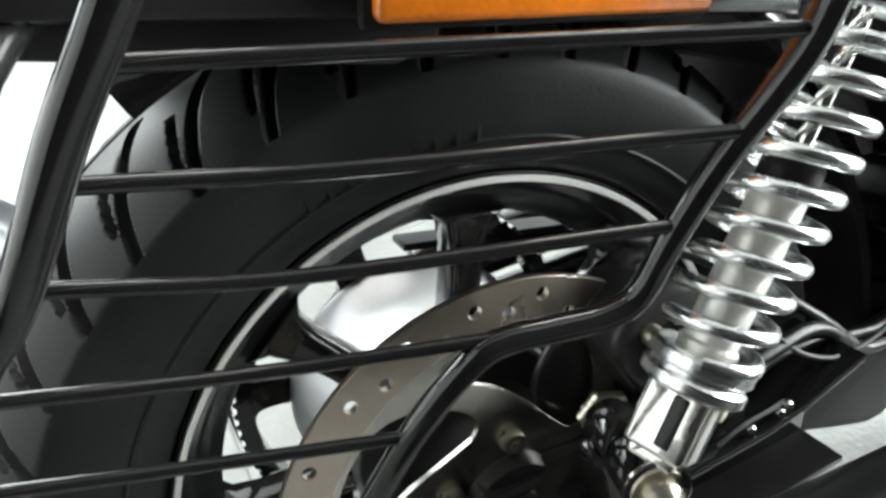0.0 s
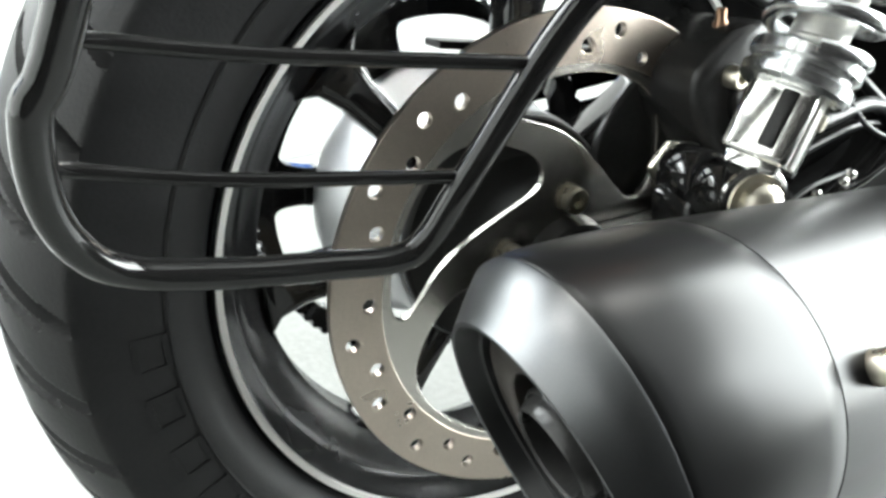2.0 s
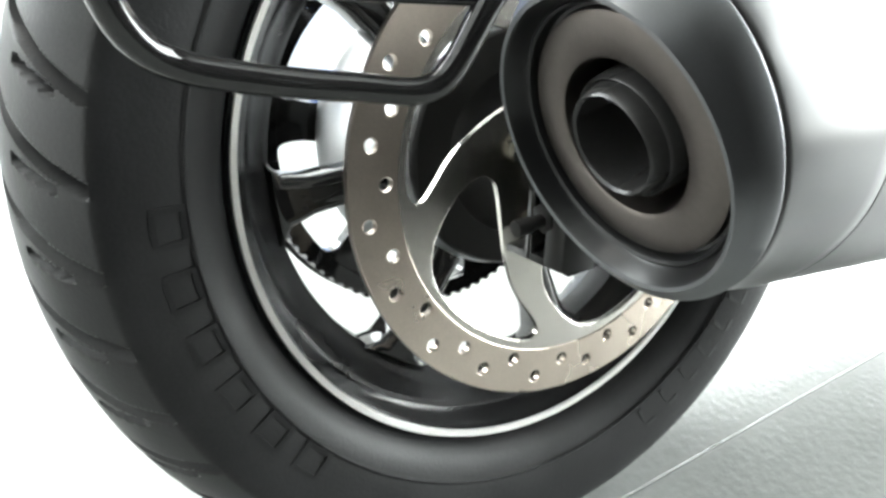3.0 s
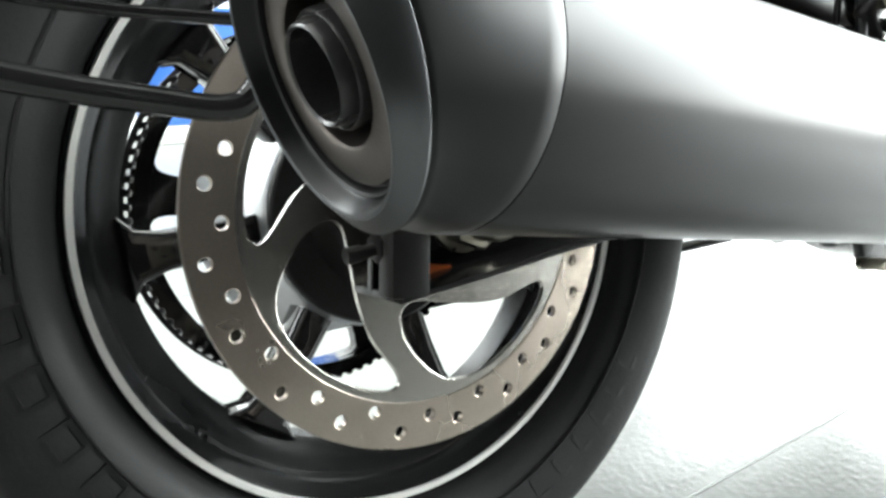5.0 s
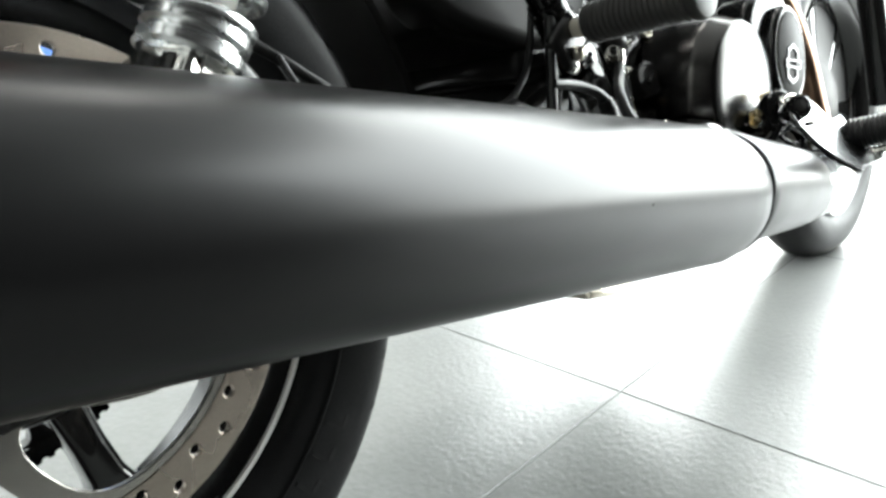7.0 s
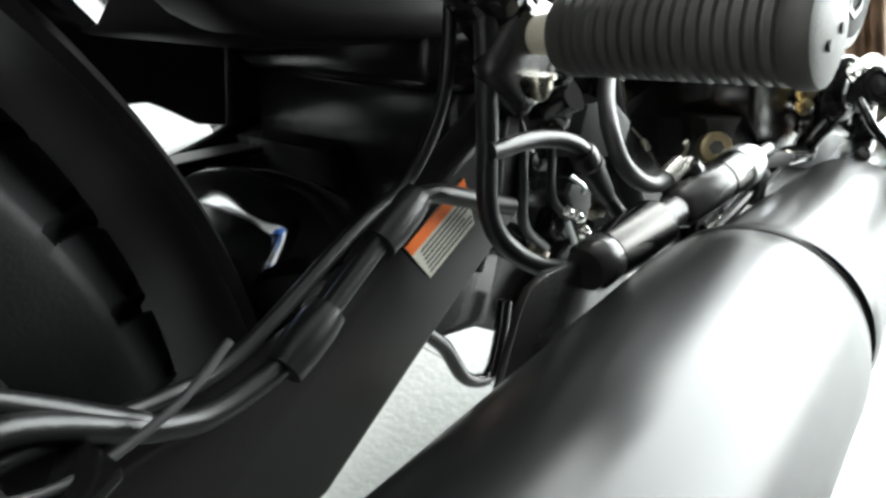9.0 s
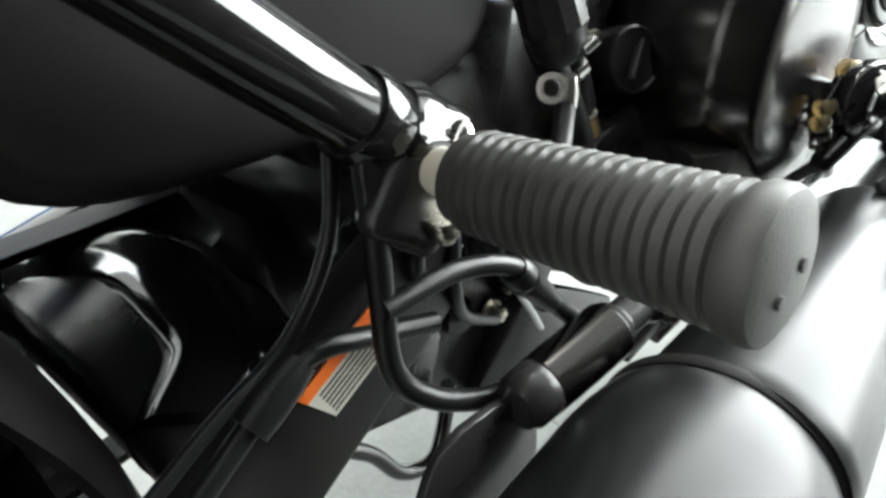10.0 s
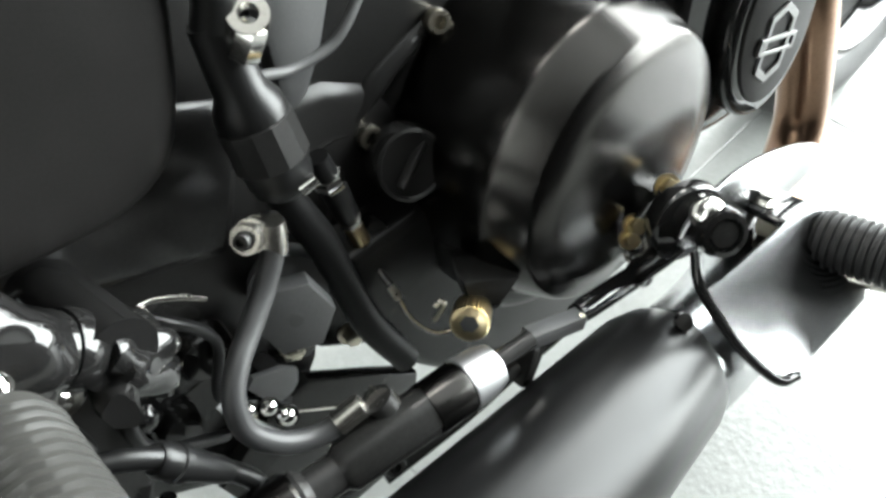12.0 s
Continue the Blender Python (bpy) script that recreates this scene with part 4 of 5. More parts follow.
def lumpy(center, axis, length, r, n=12, segs=26, amp=0.12):
    """A cast sleeve with an uneven skin round a tube."""
    a, u, w = basis(axis)
    ph = [random.uniform(0, 6.28) for _ in range(6)]
    vs, fs = [], []
    for j in range(n + 1):
        f = j / n
        rr = r * (0.80 + 0.20 * math.sin(math.pi * f))
        for i in range(segs):
            t = 2 * math.pi * i / segs
            k = 1 + amp * (math.sin(3 * t + ph[0] + 4 * f) * 0.5 + math.sin(2 * t + ph[1]) * math.sin(7 * f + ph[2]) * 0.7 + math.sin(5 * t + ph[3] - 9 * f) * 0.3)
            vs.append(Vector(center) + a * (length * (f - 0.5)) + (u * math.cos(t) + w * math.sin(t)) * rr * k)
    for j in range(n):
        for i in range(segs):
            i2 = (i + 1) % segs
            fs.append((j * segs + i, j * segs + i2, (j + 1) * segs + i2, (j + 1) * segs + i))
    fs += [tuple(reversed(range(segs))), tuple(n * segs + i for i in range(segs))]
    return vs, fs


part("mount_casting", lumpy((0.4335, -0.1350, 0.4800), (0.037, 0.004, -0.031), 0.040, 0.0205), BLACK, frame_t, "uneven cast footpeg mount round the tube")
part("mount_casting", lumpy((0.4745, -0.1310, 0.4500), (0.6, 0.2, -0.5), 0.030, 0.0120, amp=0.2), BLACK, frame_t)
part("mount_casting", lumpy((0.4760, -0.1330, 0.4400), (0.5, 0.3, -0.6), 0.036, 0.0095, amp=0.22), BLACK, frame_t)
part("mount_casting", lumpy((0.4640, -0.1400, 0.4420), (0.2, 0.9, -0.3), 0.030, 0.0080, amp=0.2), BLACK, frame_t)
part("cast_ear", join(bm_data(box((0.474, -0.118, 0.446), (0.034, 0.020, 0.026), Matrix.Rotation(0.5, 3, "Y"), 0.008, 3)), lathe([(-0.012, 0.0), (-0.012, 0.011), (0.006, 0.012), (0.010, 0.009), (0.011, 0.0)], (0.450, -0.122, 0.445), (-0.3, -0.8, 0.4), 28)), BLACK, frame_t)
for c, r in (((0.4818, -0.126, 0.4506), 0.0042), ((0.4937, -0.122, 0.4346), 0.0030), ((0.4471, -0.134, 0.4500), 0.0060), ((0.479, -0.128, 0.4337), 0.0036)):
    dome_nut("bracket_bolt", c, (-0.3, -0.7, 0.6), r, r * 1.6, CHROME, frame_t, "bright domed bolt head")
part("wire_clip", tube([(0.4800, -0.114, 0.4440), (0.4815, -0.113, 0.4480), (0.4931, -0.108, 0.4475), (0.5060, -0.110, 0.4440), (0.5161, -0.1136, 0.4396)], 0.0013, 8, 5), STEEL, frame_t, "thin bright wire clip")
part("peg_bracket", box((0.422, -0.146, 0.468), (0.040, 0.016, 0.040), Matrix.Rotation(0.7, 3, "Y"), 0.007, 3), SATIN, bike, "cast black footpeg bracket")
part("cross_tube", tube([(0.47, -0.14, 0.458), (0.462, -0.06, 0.455), (0.462, 0.06, 0.455), (0.47, 0.14, 0.458)], 0.015, 20, 4), BLACK, bike)

# --- side panel and middle frame ---
pan = [(0.26, 0.80), (0.27, 0.60), (0.295, 0.510), (0.325, 0.4810), (0.410, 0.4735), (0.480, 0.4735), (0.518, 0.4850), (0.533, 0.515), (0.540, 0.62), (0.54, 0.80)]
part("side_panel", prism(chaikin(pan, 2), 0.060, Matrix.Translation((0, -0.070, 0)) @ XZ, 0.014, 4), PLASTIC, bike, "matt black plastic side panel")
part("side_panel", prism(chaikin(pan, 2), 0.060, Matrix.Translation((0, 0.100, 0)) @ XZ, 0.014, 3), PLASTIC, bike)
part("belt_inner_cover", prism([(0.27, 0.32), (0.345, 0.32), (0.345, 0.20), (0.27, 0.20)], 0.005, Matrix.Translation((0, 0.1315, 0)) @ XZ, 0.001), PLASTIC, bike)
part("battery_box", box((0.400, 0.0, 0.588), (0.125, 0.160, 0.230), Matrix.Rotation(0.06, 3, "Y"), 0.008, 3), PLASTIC, bike, "black plastic battery box")
part("inner_panel", prism([(0.25, 0.60), (0.25, 0.42), (0.333, 0.429), (0.366, 0.435), (0.374, 0.429), (0.388, 0.428), (0.396, 0.424), (0.422, 0.408), (0.46, 0.400), (0.46, 0.60)], 0.005, Matrix.Translation((0, 0.118, 0)) @ XZ, 0.001), CAPGREY, bike, "grey plastic inner panel with notched edge")
part("belt_cover", prism([(0.395, 0.372), (0.440, 0.392), (0.455, 0.50), (0.86, 0.52), (0.90, 0.32), (0.62, 0.288), (0.50, 0.268), (0.43, 0.285)], 0.030, Matrix.Translation((0, 0.125, 0)) @ XZ, 0.008, 3), SATIN, bike, "black lower belt cover")
part("frame_web", box((0.500, 0.0, 0.478), (0.12, 0.17, 0.085), Matrix.Rotation(0.2, 3, "Y"), 0.012, 3), SATIN, bike)
part("lower_frame_tube", tube([(0.395, -0.055, 0.352), (0.47, -0.045, 0.332), (0.53, -0.035, 0.300), (0.575, -0.03, 0.272)], 0.021, 20, 5), BLACK, bike, "glossy black lower frame tube")
part("lower_frame_tube", tube([(0.395, 0.055, 0.352), (0.47, 0.045, 0.332), (0.53, 0.035, 0.300), (0.575, 0.03, 0.272)], 0.021, 20, 5), BLACK, bike)
part("primary_case", prism([(0.44, 0.40), (0.45, 0.275), (0.52, 0.262), (0.595, 0.262), (0.605, 0.42)], 0.105, Matrix.Translation((0, 0.056, 0)) @ XZ, 0.01, 3), CRINKLE, bike)
gear = part("gearbox", prism(chaikin([(0.455, 0.445), (0.466, 0.345), (0.520, 0.350), (0.560, 0.372), (0.620, 0.362), (0.70, 0.34), (0.66, 0.50), (0.52, 0.50)], 2), 0.190, Matrix.Translation((0, 0.012, 0)) @ XZ, 0.012, 3), CRINKLE, bike, "black gearbox housing")
for gx, gz, gr in ((0.500, 0.345, 0.012), (0.520, 0.385, 0.016), (0.555, 0.340, 0.013), (0.585, 0.375, 0.011)):
    part("gearbox_boss", lathe([(0.0, 0.0), (0.0, gr), (0.012, gr * 0.94), (0.016, gr * 0.75), (0.017, 0)], (gx, -0.080, gz), (-0.15, -1, 0.1), 24), BLACK, gear)
for gx, gz in ((0.478, 0.378), (0.492, 0.415), (0.535, 0.325), (0.57, 0.352), (0.61, 0.335)):
    hex_bolt("gearbox_bolt", (gx, -0.085, gz), (-0.2, -1, 0.2), 0.0055, 0.008, ZINC, gear)
part("mount_plate", prism([(0.44, 0.40), (0.44, 0.298), (0.479, 0.290), (0.530, 0.260), (0.574, 0.256), (0.580, 0.305), (0.590, 0.325), (0.60, 0.40)], 0.020, Matrix.Translation((0, -0.070, 0)) @ XZ, 0.004, 2), SATIN, bike)
part("lower_rail", prism([(0.510, 0.284), (0.552, 0.322), (0.574, 0.327), (0.625, 0.294), (0.66, 0.27), (0.66, 0.235), (0.53, 0.235)], 0.012, Matrix.Translation((0, -0.088, 0)) @ XZ, 0.003, 2), SATIN, bike, "black lower frame rail")
part("crankcase_foot", prism([(0.601, 0.312), (0.655, 0.280), (0.75, 0.245), (0.86, 0.245), (0.86, 0.38), (0.61, 0.38)], 0.16, Matrix.Translation((0, 0.012, 0)) @ XZ, 0.008, 2), CRINKLE, bike)
mb = part("mount_block", prism(chaikin([(0.438, 0.345), (0.500, 0.340), (0.512, 0.400), (0.470, 0.425), (0.438, 0.405)], 2), 0.030, Matrix.Translation((0, -0.072, 0)) @ XZ, 0.008, 3), BLACK, bike, "glossy black engine mount block")
for gx, gz in ((0.452, 0.388), (0.484, 0.366)):
    dome_nut("mount_bolt", (gx, -0.087, gz), (-0.3, -1, 0.4), 0.0065, 0.010, BLACK, mb)
part("muffler_bracket", prism(chaikin([(0.366, 0.300), (0.392, 0.359), (0.405, 0.374), (0.450, 0.370), (0.470, 0.335), (0.45, 0.29)], 1), 0.005, Matrix.Translation((0, -0.168, 0)) @ XZ, 0.0012), SATIN, bike, "black steel muffler bracket")
part("stand_hook", tube([(0.400, -0.10, 0.330), (0.4218, -0.10, 0.3082), (0.4370, -0.10, 0.2831), (0.4520, -0.10, 0.2720), (0.4660, -0.10, 0.2715), (0.4754, -0.10, 0.2943), (0.480, -0.10, 0.315)], 0.0045, 12, 5), BLACK, bike, "black bent spring hook")
cable("wiring_lead", [(0.455, -0.10, 0.455), (0.475, -0.112, 0.425), (0.470, -0.118, 0.395), (0.482, -0.112, 0.365), (0.515, -0.105, 0.340)], 0.0032)
cable("wiring_lead", [(0.47, -0.095, 0.45), (0.495, -0.105, 0.435), (0.520, -0.104, 0.405), (0.515, -0.11, 0.372), (0.55, -0.11, 0.345)], 0.0028)
cable("vent_hose", [(0.455, -0.120, 0.448), (0.447, -0.118, 0.42), (0.455, -0.11, 0.385), (0.452, -0.10, 0.345)], 0.004)
tie = part("cable_tie", tube([(0.505, -0.128, 0.392), (0.508, -0.135, 0.386), (0.514, -0.131, 0.381)], 0.0016, 8, 4), ALLOY, bike)
clut = part("linkage_bracket", prism(chaikin([(0.522, 0.381), (0.556, 0.371), (0.555, 0.353), (0.540, 0.350)], 1), 0.004, Matrix.Translation((0, -0.112, 0)) @ XZ, 0.001), CAPGREY, bike, "small grey linkage bracket")
part("linkage_bracket_stay", box((0.545, -0.101, 0.362), (0.012, 0.022, 0.010), None, 0.002), SATIN, clut)
for c, r in (((0.535, -0.116, 0.356), 0.0036), ((0.5445, -0.116, 0.341), 0.0042), ((0.541, -0.118, 0.347), 0.0026), ((0.524, -0.116, 0.362), 0.0030)):
    dome_nut("linkage_nut", c, (-0.4, -0.8, 0.5), r, r * 1.5, CHROME, clut, "small bright nut")
part("linkage_rod", tube([(0.522, -0.116, 0.358), (0.533, -0.116, 0.340), (0.5445, -0.114, 0.321)], 0.0020, 10, 4), ALLOY, clut, "pale linkage rod")
part("linkage_pin", tube([(0.552, -0.112, 0.335), (0.578, -0.112, 0.317)], 0.0012, 8, 2), STEEL, clut)
part("frame_backbone", tube([(0.45, 0.0, 0.80), (0.80, 0.0, 0.93), (1.10, -0.005, 1.04), (1.29, -0.01, 1.10)], 0.035, 20, 5), BLACK, bike, "black frame backbone")
part("steering_head", lathe([(-0.10, 0.0), (-0.10, 0.034), (0.08, 0.034), (0.08, 0.0)], (1.305, -0.01, 1.08), (-0.42, 0.0, 0.91), 28), BLACK, bike)
part("fork_clamp", box((1.30, -0.01, 1.07), (0.07, 0.26, 0.03), Matrix.Rotation(-0.43, 3, "Y"), 0.008, 2), BLACK, bike)
part("seat_pan", box((0.20, 0.0, 0.79), (0.70, 0.26, 0.08), None, 0.03, 3), PLASTIC, bike, "black seat base")
part("frame_tube", tube([(0.16, 0.128, 0.72), (0.26, 0.132, 0.635), (0.345, 0.137, 0.556), (0.43, 0.134, 0.484), (0.52, 0.120, 0.425), (0.58, 0.11, 0.40)], 0.017, 20, 5), BLACK, bike)

# --- engine ---
eng = part("engine_case", prism(chaikin([(0.615, 0.36), (0.70, 0.34), (0.86, 0.335), (0.885, 0.36), (0.875, 0.50), (0.80, 0.56), (0.60, 0.56), (0.59, 0.42)], 2), 0.150, XZ, 0.012, 3), CRINKLE, bike, "black engine case")
part("crankcase", prism(chaikin([(0.592, 0.43), (0.604, 0.365), (0.630, 0.322), (0.655, 0.285), (0.705, 0.250), (0.760, 0.234), (0.850, 0.222), (0.880, 0.25), (0.880, 0.42)], 1), 0.205, Matrix.Translation((0, -0.0075, 0)) @ XZ, 0.010, 3), CRINKLE, eng, "black lower crankcase")
part("cylinder_block", box((0.72, 0.0, 0.68), (0.26, 0.16, 0.24), Matrix.Rotation(0.2, 3, "Y"), 0.02, 3), CRINKLE, eng)
CC = Vector((0.738, -0.050, 0.4375))
part("clutch_cover", lathe([(0.0, 0.0), (0.0, 0.0935), (0.060, 0.0920), (0.096, 0.0900), (0.1005, 0.0893), (0.1030, 0.0878), (0.1205, 0.0812), (0.1225, 0.0798), (0.1240, 0.0778), (0.1262, 0.060), (0.1275, 0.03), (0.1278, 0.0)], CC, (0, -1, 0), 160), COVER, eng, "round dark clutch cover with bevelled edge")
part("cover_skirt", prism(chaikin([(0.652, 0.415), (0.657, 0.372), (0.690, 0.342), (0.760, 0.332), (0.815, 0.345), (0.832, 0.385), (0.800, 0.415)], 2), 0.080, Matrix.Translation((0, -0.110, 0)) @ XZ, 0.012, 3), CRINKLE, eng, "black lower skirt of the clutch cover")
part("case_wall", prism([(0.585, 0.47), (0.60, 0.425), (0.68, 0.40), (0.72, 0.56), (0.715, 0.60), (0.57, 0.60)], 0.024, Matrix.Translation((0, -0.066, 0)) @ XZ, 0.006, 3), CRINKLE, eng, "glossy black side case")
part("case_step", prism(chaikin([(0.575, 0.505), (0.588, 0.49), (0.606, 0.53), (0.618, 0.60), (0.57, 0.60)], 1), 0.020, Matrix.Translation((0, -0.080, 0)) @ XZ, 0.004, 2), CAPGREY, eng, "grey cast step of the case")
part("case_rib", tube([(0.624, -0.076, 0.472), (0.644, -0.077, 0.490), (0.667, -0.076, 0.503), (0.678, -0.075, 0.508)], [0.0075, 0.0070, 0.006, 0.005], 14, 5), CRINKLE, eng)
part("case_rib", tube([(0.645, -0.075, 0.466), (0.658, -0.076, 0.482), (0.670, -0.076, 0.498), (0.680, -0.075, 0.506)], [0.0065, 0.006, 0.0055, 0.005], 14, 5), CRINKLE, eng)
part("case_seam", tube([(0.588, -0.082, 0.462), (0.610, -0.081, 0.468), (0.628, -0.080, 0.462)], 0.0025, 8, 4), CRINKLE, eng)
for c in ((0.632, -0.078, 0.4600), (0.679, -0.076, 0.5085)):
    part("bolt_boss", lathe([(-0.010, 0.0), (-0.010, 0.0092), (0.002, 0.0085), (0.003, 0.0075), (0.003, 0.0)], c, (-0.35, -1, 0.30), 24), CRINKLE, eng)
    socket_bolt("case_bolt", Vector(c) + Vector((-0.001, -0.003, 0.001)), (-0.35, -1, 0.30), 0.0068, 0.0095, ZINC, eng, "zinc socket bolt")
fill = part("oil_filler", lathe([(-0.020, 0.0), (-0.020, 0.0190), (-0.002, 0.0200), (0.0, 0.0194), (0.002, 0.0190), (0.0030, 0.0174), (0.0018, 0.0164), (0.0012, 0.0)], (0.637, -0.1085, 0.4540), (-0.30, -1, 0.30), 48), CRINKLE, eng, "round black oil filler cap with raised grip")
part("filler_grip", box((0.6360, -0.1110, 0.4560), (0.030, 0.006, 0.0050), Matrix.Rotation(-0.62, 3, "Y") @ Matrix.Rotation(0.28, 3, "Z"), 0.0020, 2), CRINKLE, fill)
part("small_plug", lathe([(-0.02, 0.0), (-0.02, 0.0072), (0.0, 0.0070), (0.0015, 0.0058), (0.0008, 0.0040), (0.0008, 0.0)], (0.6195, -0.1015, 0.4165), (-0.4, -1, 0.35), 24), CRINKLE, eng)
knurl = []
for i in range(30):
    for f, r in ((0.0, 0.0094), (0.25, 0.0104), (0.65, 0.0104), (0.9, 0.0094)):
        knurl.append((r * math.cos(2 * math.pi * (i + f) / 30), r * math.sin(2 * math.pi * (i + f) / 30)))
DB, DA = Vector((0.6395, -0.1560, 0.3852)), Vector((-0.75, -0.55, 0.25)).normalized()
drain = part("drain_bolt", prism(knurl, 0.016, facing(DB + DA * 0.008, DA), 0.0006), BRASS, eng, "knurled brass-coloured bolt")
# near-black disc on the face, colours in the socket's shade
part("bolt_socket_shade", lathe([(0.0, 0.0), (0.0, 0.0050), (0.0008, 0.0050), (0.0008, 0.0)], DB + DA * 0.0158, DA, 6), INK, drain)
part("case_foot", prism([(-0.015, 0.010), (0.017, 0.008), (0.006, -0.014), (-0.010, -0.010)], 0.030, Matrix.Translation((0.653, -0.148, 0.3965)) @ Matrix.Rotation(-0.5, 4, "Z") @ XZ, 0.003, 2), CRINKLE, eng, "small angular casting foot")
part("wire_clip", tube([(0.6225, -0.1445, 0.3895), (0.6265, -0.1445, 0.3915), (0.6300, -0.1440, 0.3865), (0.6265, -0.1430, 0.3800), (0.6245, -0.1420, 0.3770)], 0.0014, 8, 5), ZINC, eng, "bent brass wire clip")

# pivot cap behind the hose
pcx = (-0.42, -0.86, 0.28)
piv_nut = part("pivot_nut", prism(hexa(0.0192), 0.016, facing((0.5555, -0.1165, 0.4085), pcx, 0.62), 0.0016, 2), CAPGREY, bike, "grey plastic hexagon pivot cap")
# no hole is cut: a dark disc paints its shade
part("cap_hole_shade", lathe([(0.0, 0.0), (0.0, 0.0034), (0.0006, 0.0034), (0.0006, 0.0)], Vector((0.5555, -0.1165, 0.4085)) + Vector(pcx).normalized() * 0.0079, pcx, 20), INK, piv_nut)
part("pivot_body", lathe([(-0.040, 0.0), (-0.040, 0.0185), (-0.012, 0.0195), (-0.010, 0.0200), (-0.008, 0.0)], (0.5575, -0.1120, 0.4110), pcx, 40), CAPGREY, piv_nut)

# brake switch and rod, boot with clamp band
BT = Vector((0.5555, -0.108, 0.5010))
bdir = Vector((0.14, -0.10, -0.60)).normalized()
boot = part("rubber_boot", lathe([(-0.050, 0.0), (-0.050, 0.0088), (-0.034, 0.0100), (-0.022, 0.0108), (-0.016, 0.0142), (-0.012, 0.0150), (0.012, 0.0156), (0.015, 0.0142), (0.018, 0.0146), (0.024, 0.0134), (0.028, 0.0090), (0.028, 0.0)], BT, bdir, 40), HOSE, bike, "black rubber connector boot with clamp band")
part("clamp_band", lathe([(-0.010, 0.0145), (-0.009, 0.0162), (0.010, 0.0168), (0.011, 0.0150)], BT, bdir, 12), SATIN, boot, "grey clamp band", smooth=False)
part("boot_hose", tube([BT - bdir * 0.046, (0.5450, -0.104, 0.566), (0.530, -0.100, 0.610)], 0.0085, 16, 5), HOSE, boot)
part("band_screw", lathe([(-0.004, 0.0), (-0.004, 0.0030), (0.004, 0.0030), (0.004, 0.0)], (0.5640, -0.1260, 0.4830), (0.7, -0.3, 0.5), 12), CHROME, boot)
SW0 = Vector((0.5915, -0.0985, 0.4640))
sdir = Vector((0.0250, -0.0045, -0.0690)).normalized()
bs = part("brake_switch", lathe([(-0.010, 0.0), (-0.010, 0.0055), (0.004, 0.0060), (0.012, 0.0070), (0.030, 0.0064), (0.033, 0.0050), (0.052, 0.0046), (0.060, 0.0030), (0.062, 0.0)], SW0, sdir, 24), HOSE, bike, "brake light switch with spring rod")
part("switch_nut", prism(hexa(0.0080), 0.0075, facing(SW0 + sdir * 0.006, sdir), 0.0008), CHROME, bs)
part("switch_flange", prism(hexa(0.0066), 0.0032, facing(SW0 + sdir * 0.0355, sdir), 0.0006), STEEL, bs)
part("switch_collar", lathe([(0.038, 0.0), (0.038, 0.0054), (0.051, 0.0054), (0.051, 0)], SW0, sdir, 12), BRASS, bs, "brass-coloured collar")
part("switch_rod", tube([SW0 + sdir * 0.060, (0.6137, -0.1059, 0.4009), (0.6160, -0.1184, 0.3889)], 0.0019, 8, 3), CHROME, bs)
part("rod_spring", lathe([(-0.004, 0.0), (-0.004, 0.0022), (0.0, 0.0027), (0.004, 0.0022), (0.005, 0)], (0.6165, -0.1195, 0.3870), (0.2, -0.6, -0.8), 12), ZINC, bs)
part("spring_hook", tube([(0.6170, -0.1200, 0.3860), (0.6200, -0.1290, 0.3720), (0.6280, -0.1400, 0.3640), (0.6400, -0.1450, 0.3640), (0.6480, -0.1460, 0.3660)], 0.0015, 8, 5), STEEL, bs, "bent steel spring end")
cable("breather_pipe", [(0.558, -0.100, 0.485), (0.567, -0.106, 0.460), (0.580, -0.108, 0.434), (0.590, -0.110, 0.404), (0.604, -0.113, 0.366), (0.628, -0.116, 0.325)], 0.0085, MATTHOSE, "thick black rubber pipe")
cable("vent_line", [(0.5620, -0.0960, 0.5205), (0.5720, -0.0930, 0.5175), (0.5850, -0.0900, 0.5149), (0.6038, -0.0900, 0.5192), (0.6140, -0.0900, 0.527), (0.6250, -0.0880, 0.5400)], 0.0026, CAPGREY, "thin grey vent line")
part("spacer_nut", prism(hexa(0.0065), 0.014, facing((0.5520, -0.1125, 0.5440), (0.2, -0.3, 0.9)), 0.001), CHROME, boot)
part("small_ring", lathe([(-0.003, 0.004), (-0.003, 0.0078), (0.003, 0.0078), (0.003, 0.004)], (0.5535, -0.1130, 0.5530), (-0.4, -0.6, 0.7), 24, True), STEEL, boot)
part("inner_web", box((0.550, -0.055, 0.495), (0.10, 0.05, 0.13), Matrix.Rotation(0.2, 3, "Y"), 0.012, 3), CRINKLE, bike)

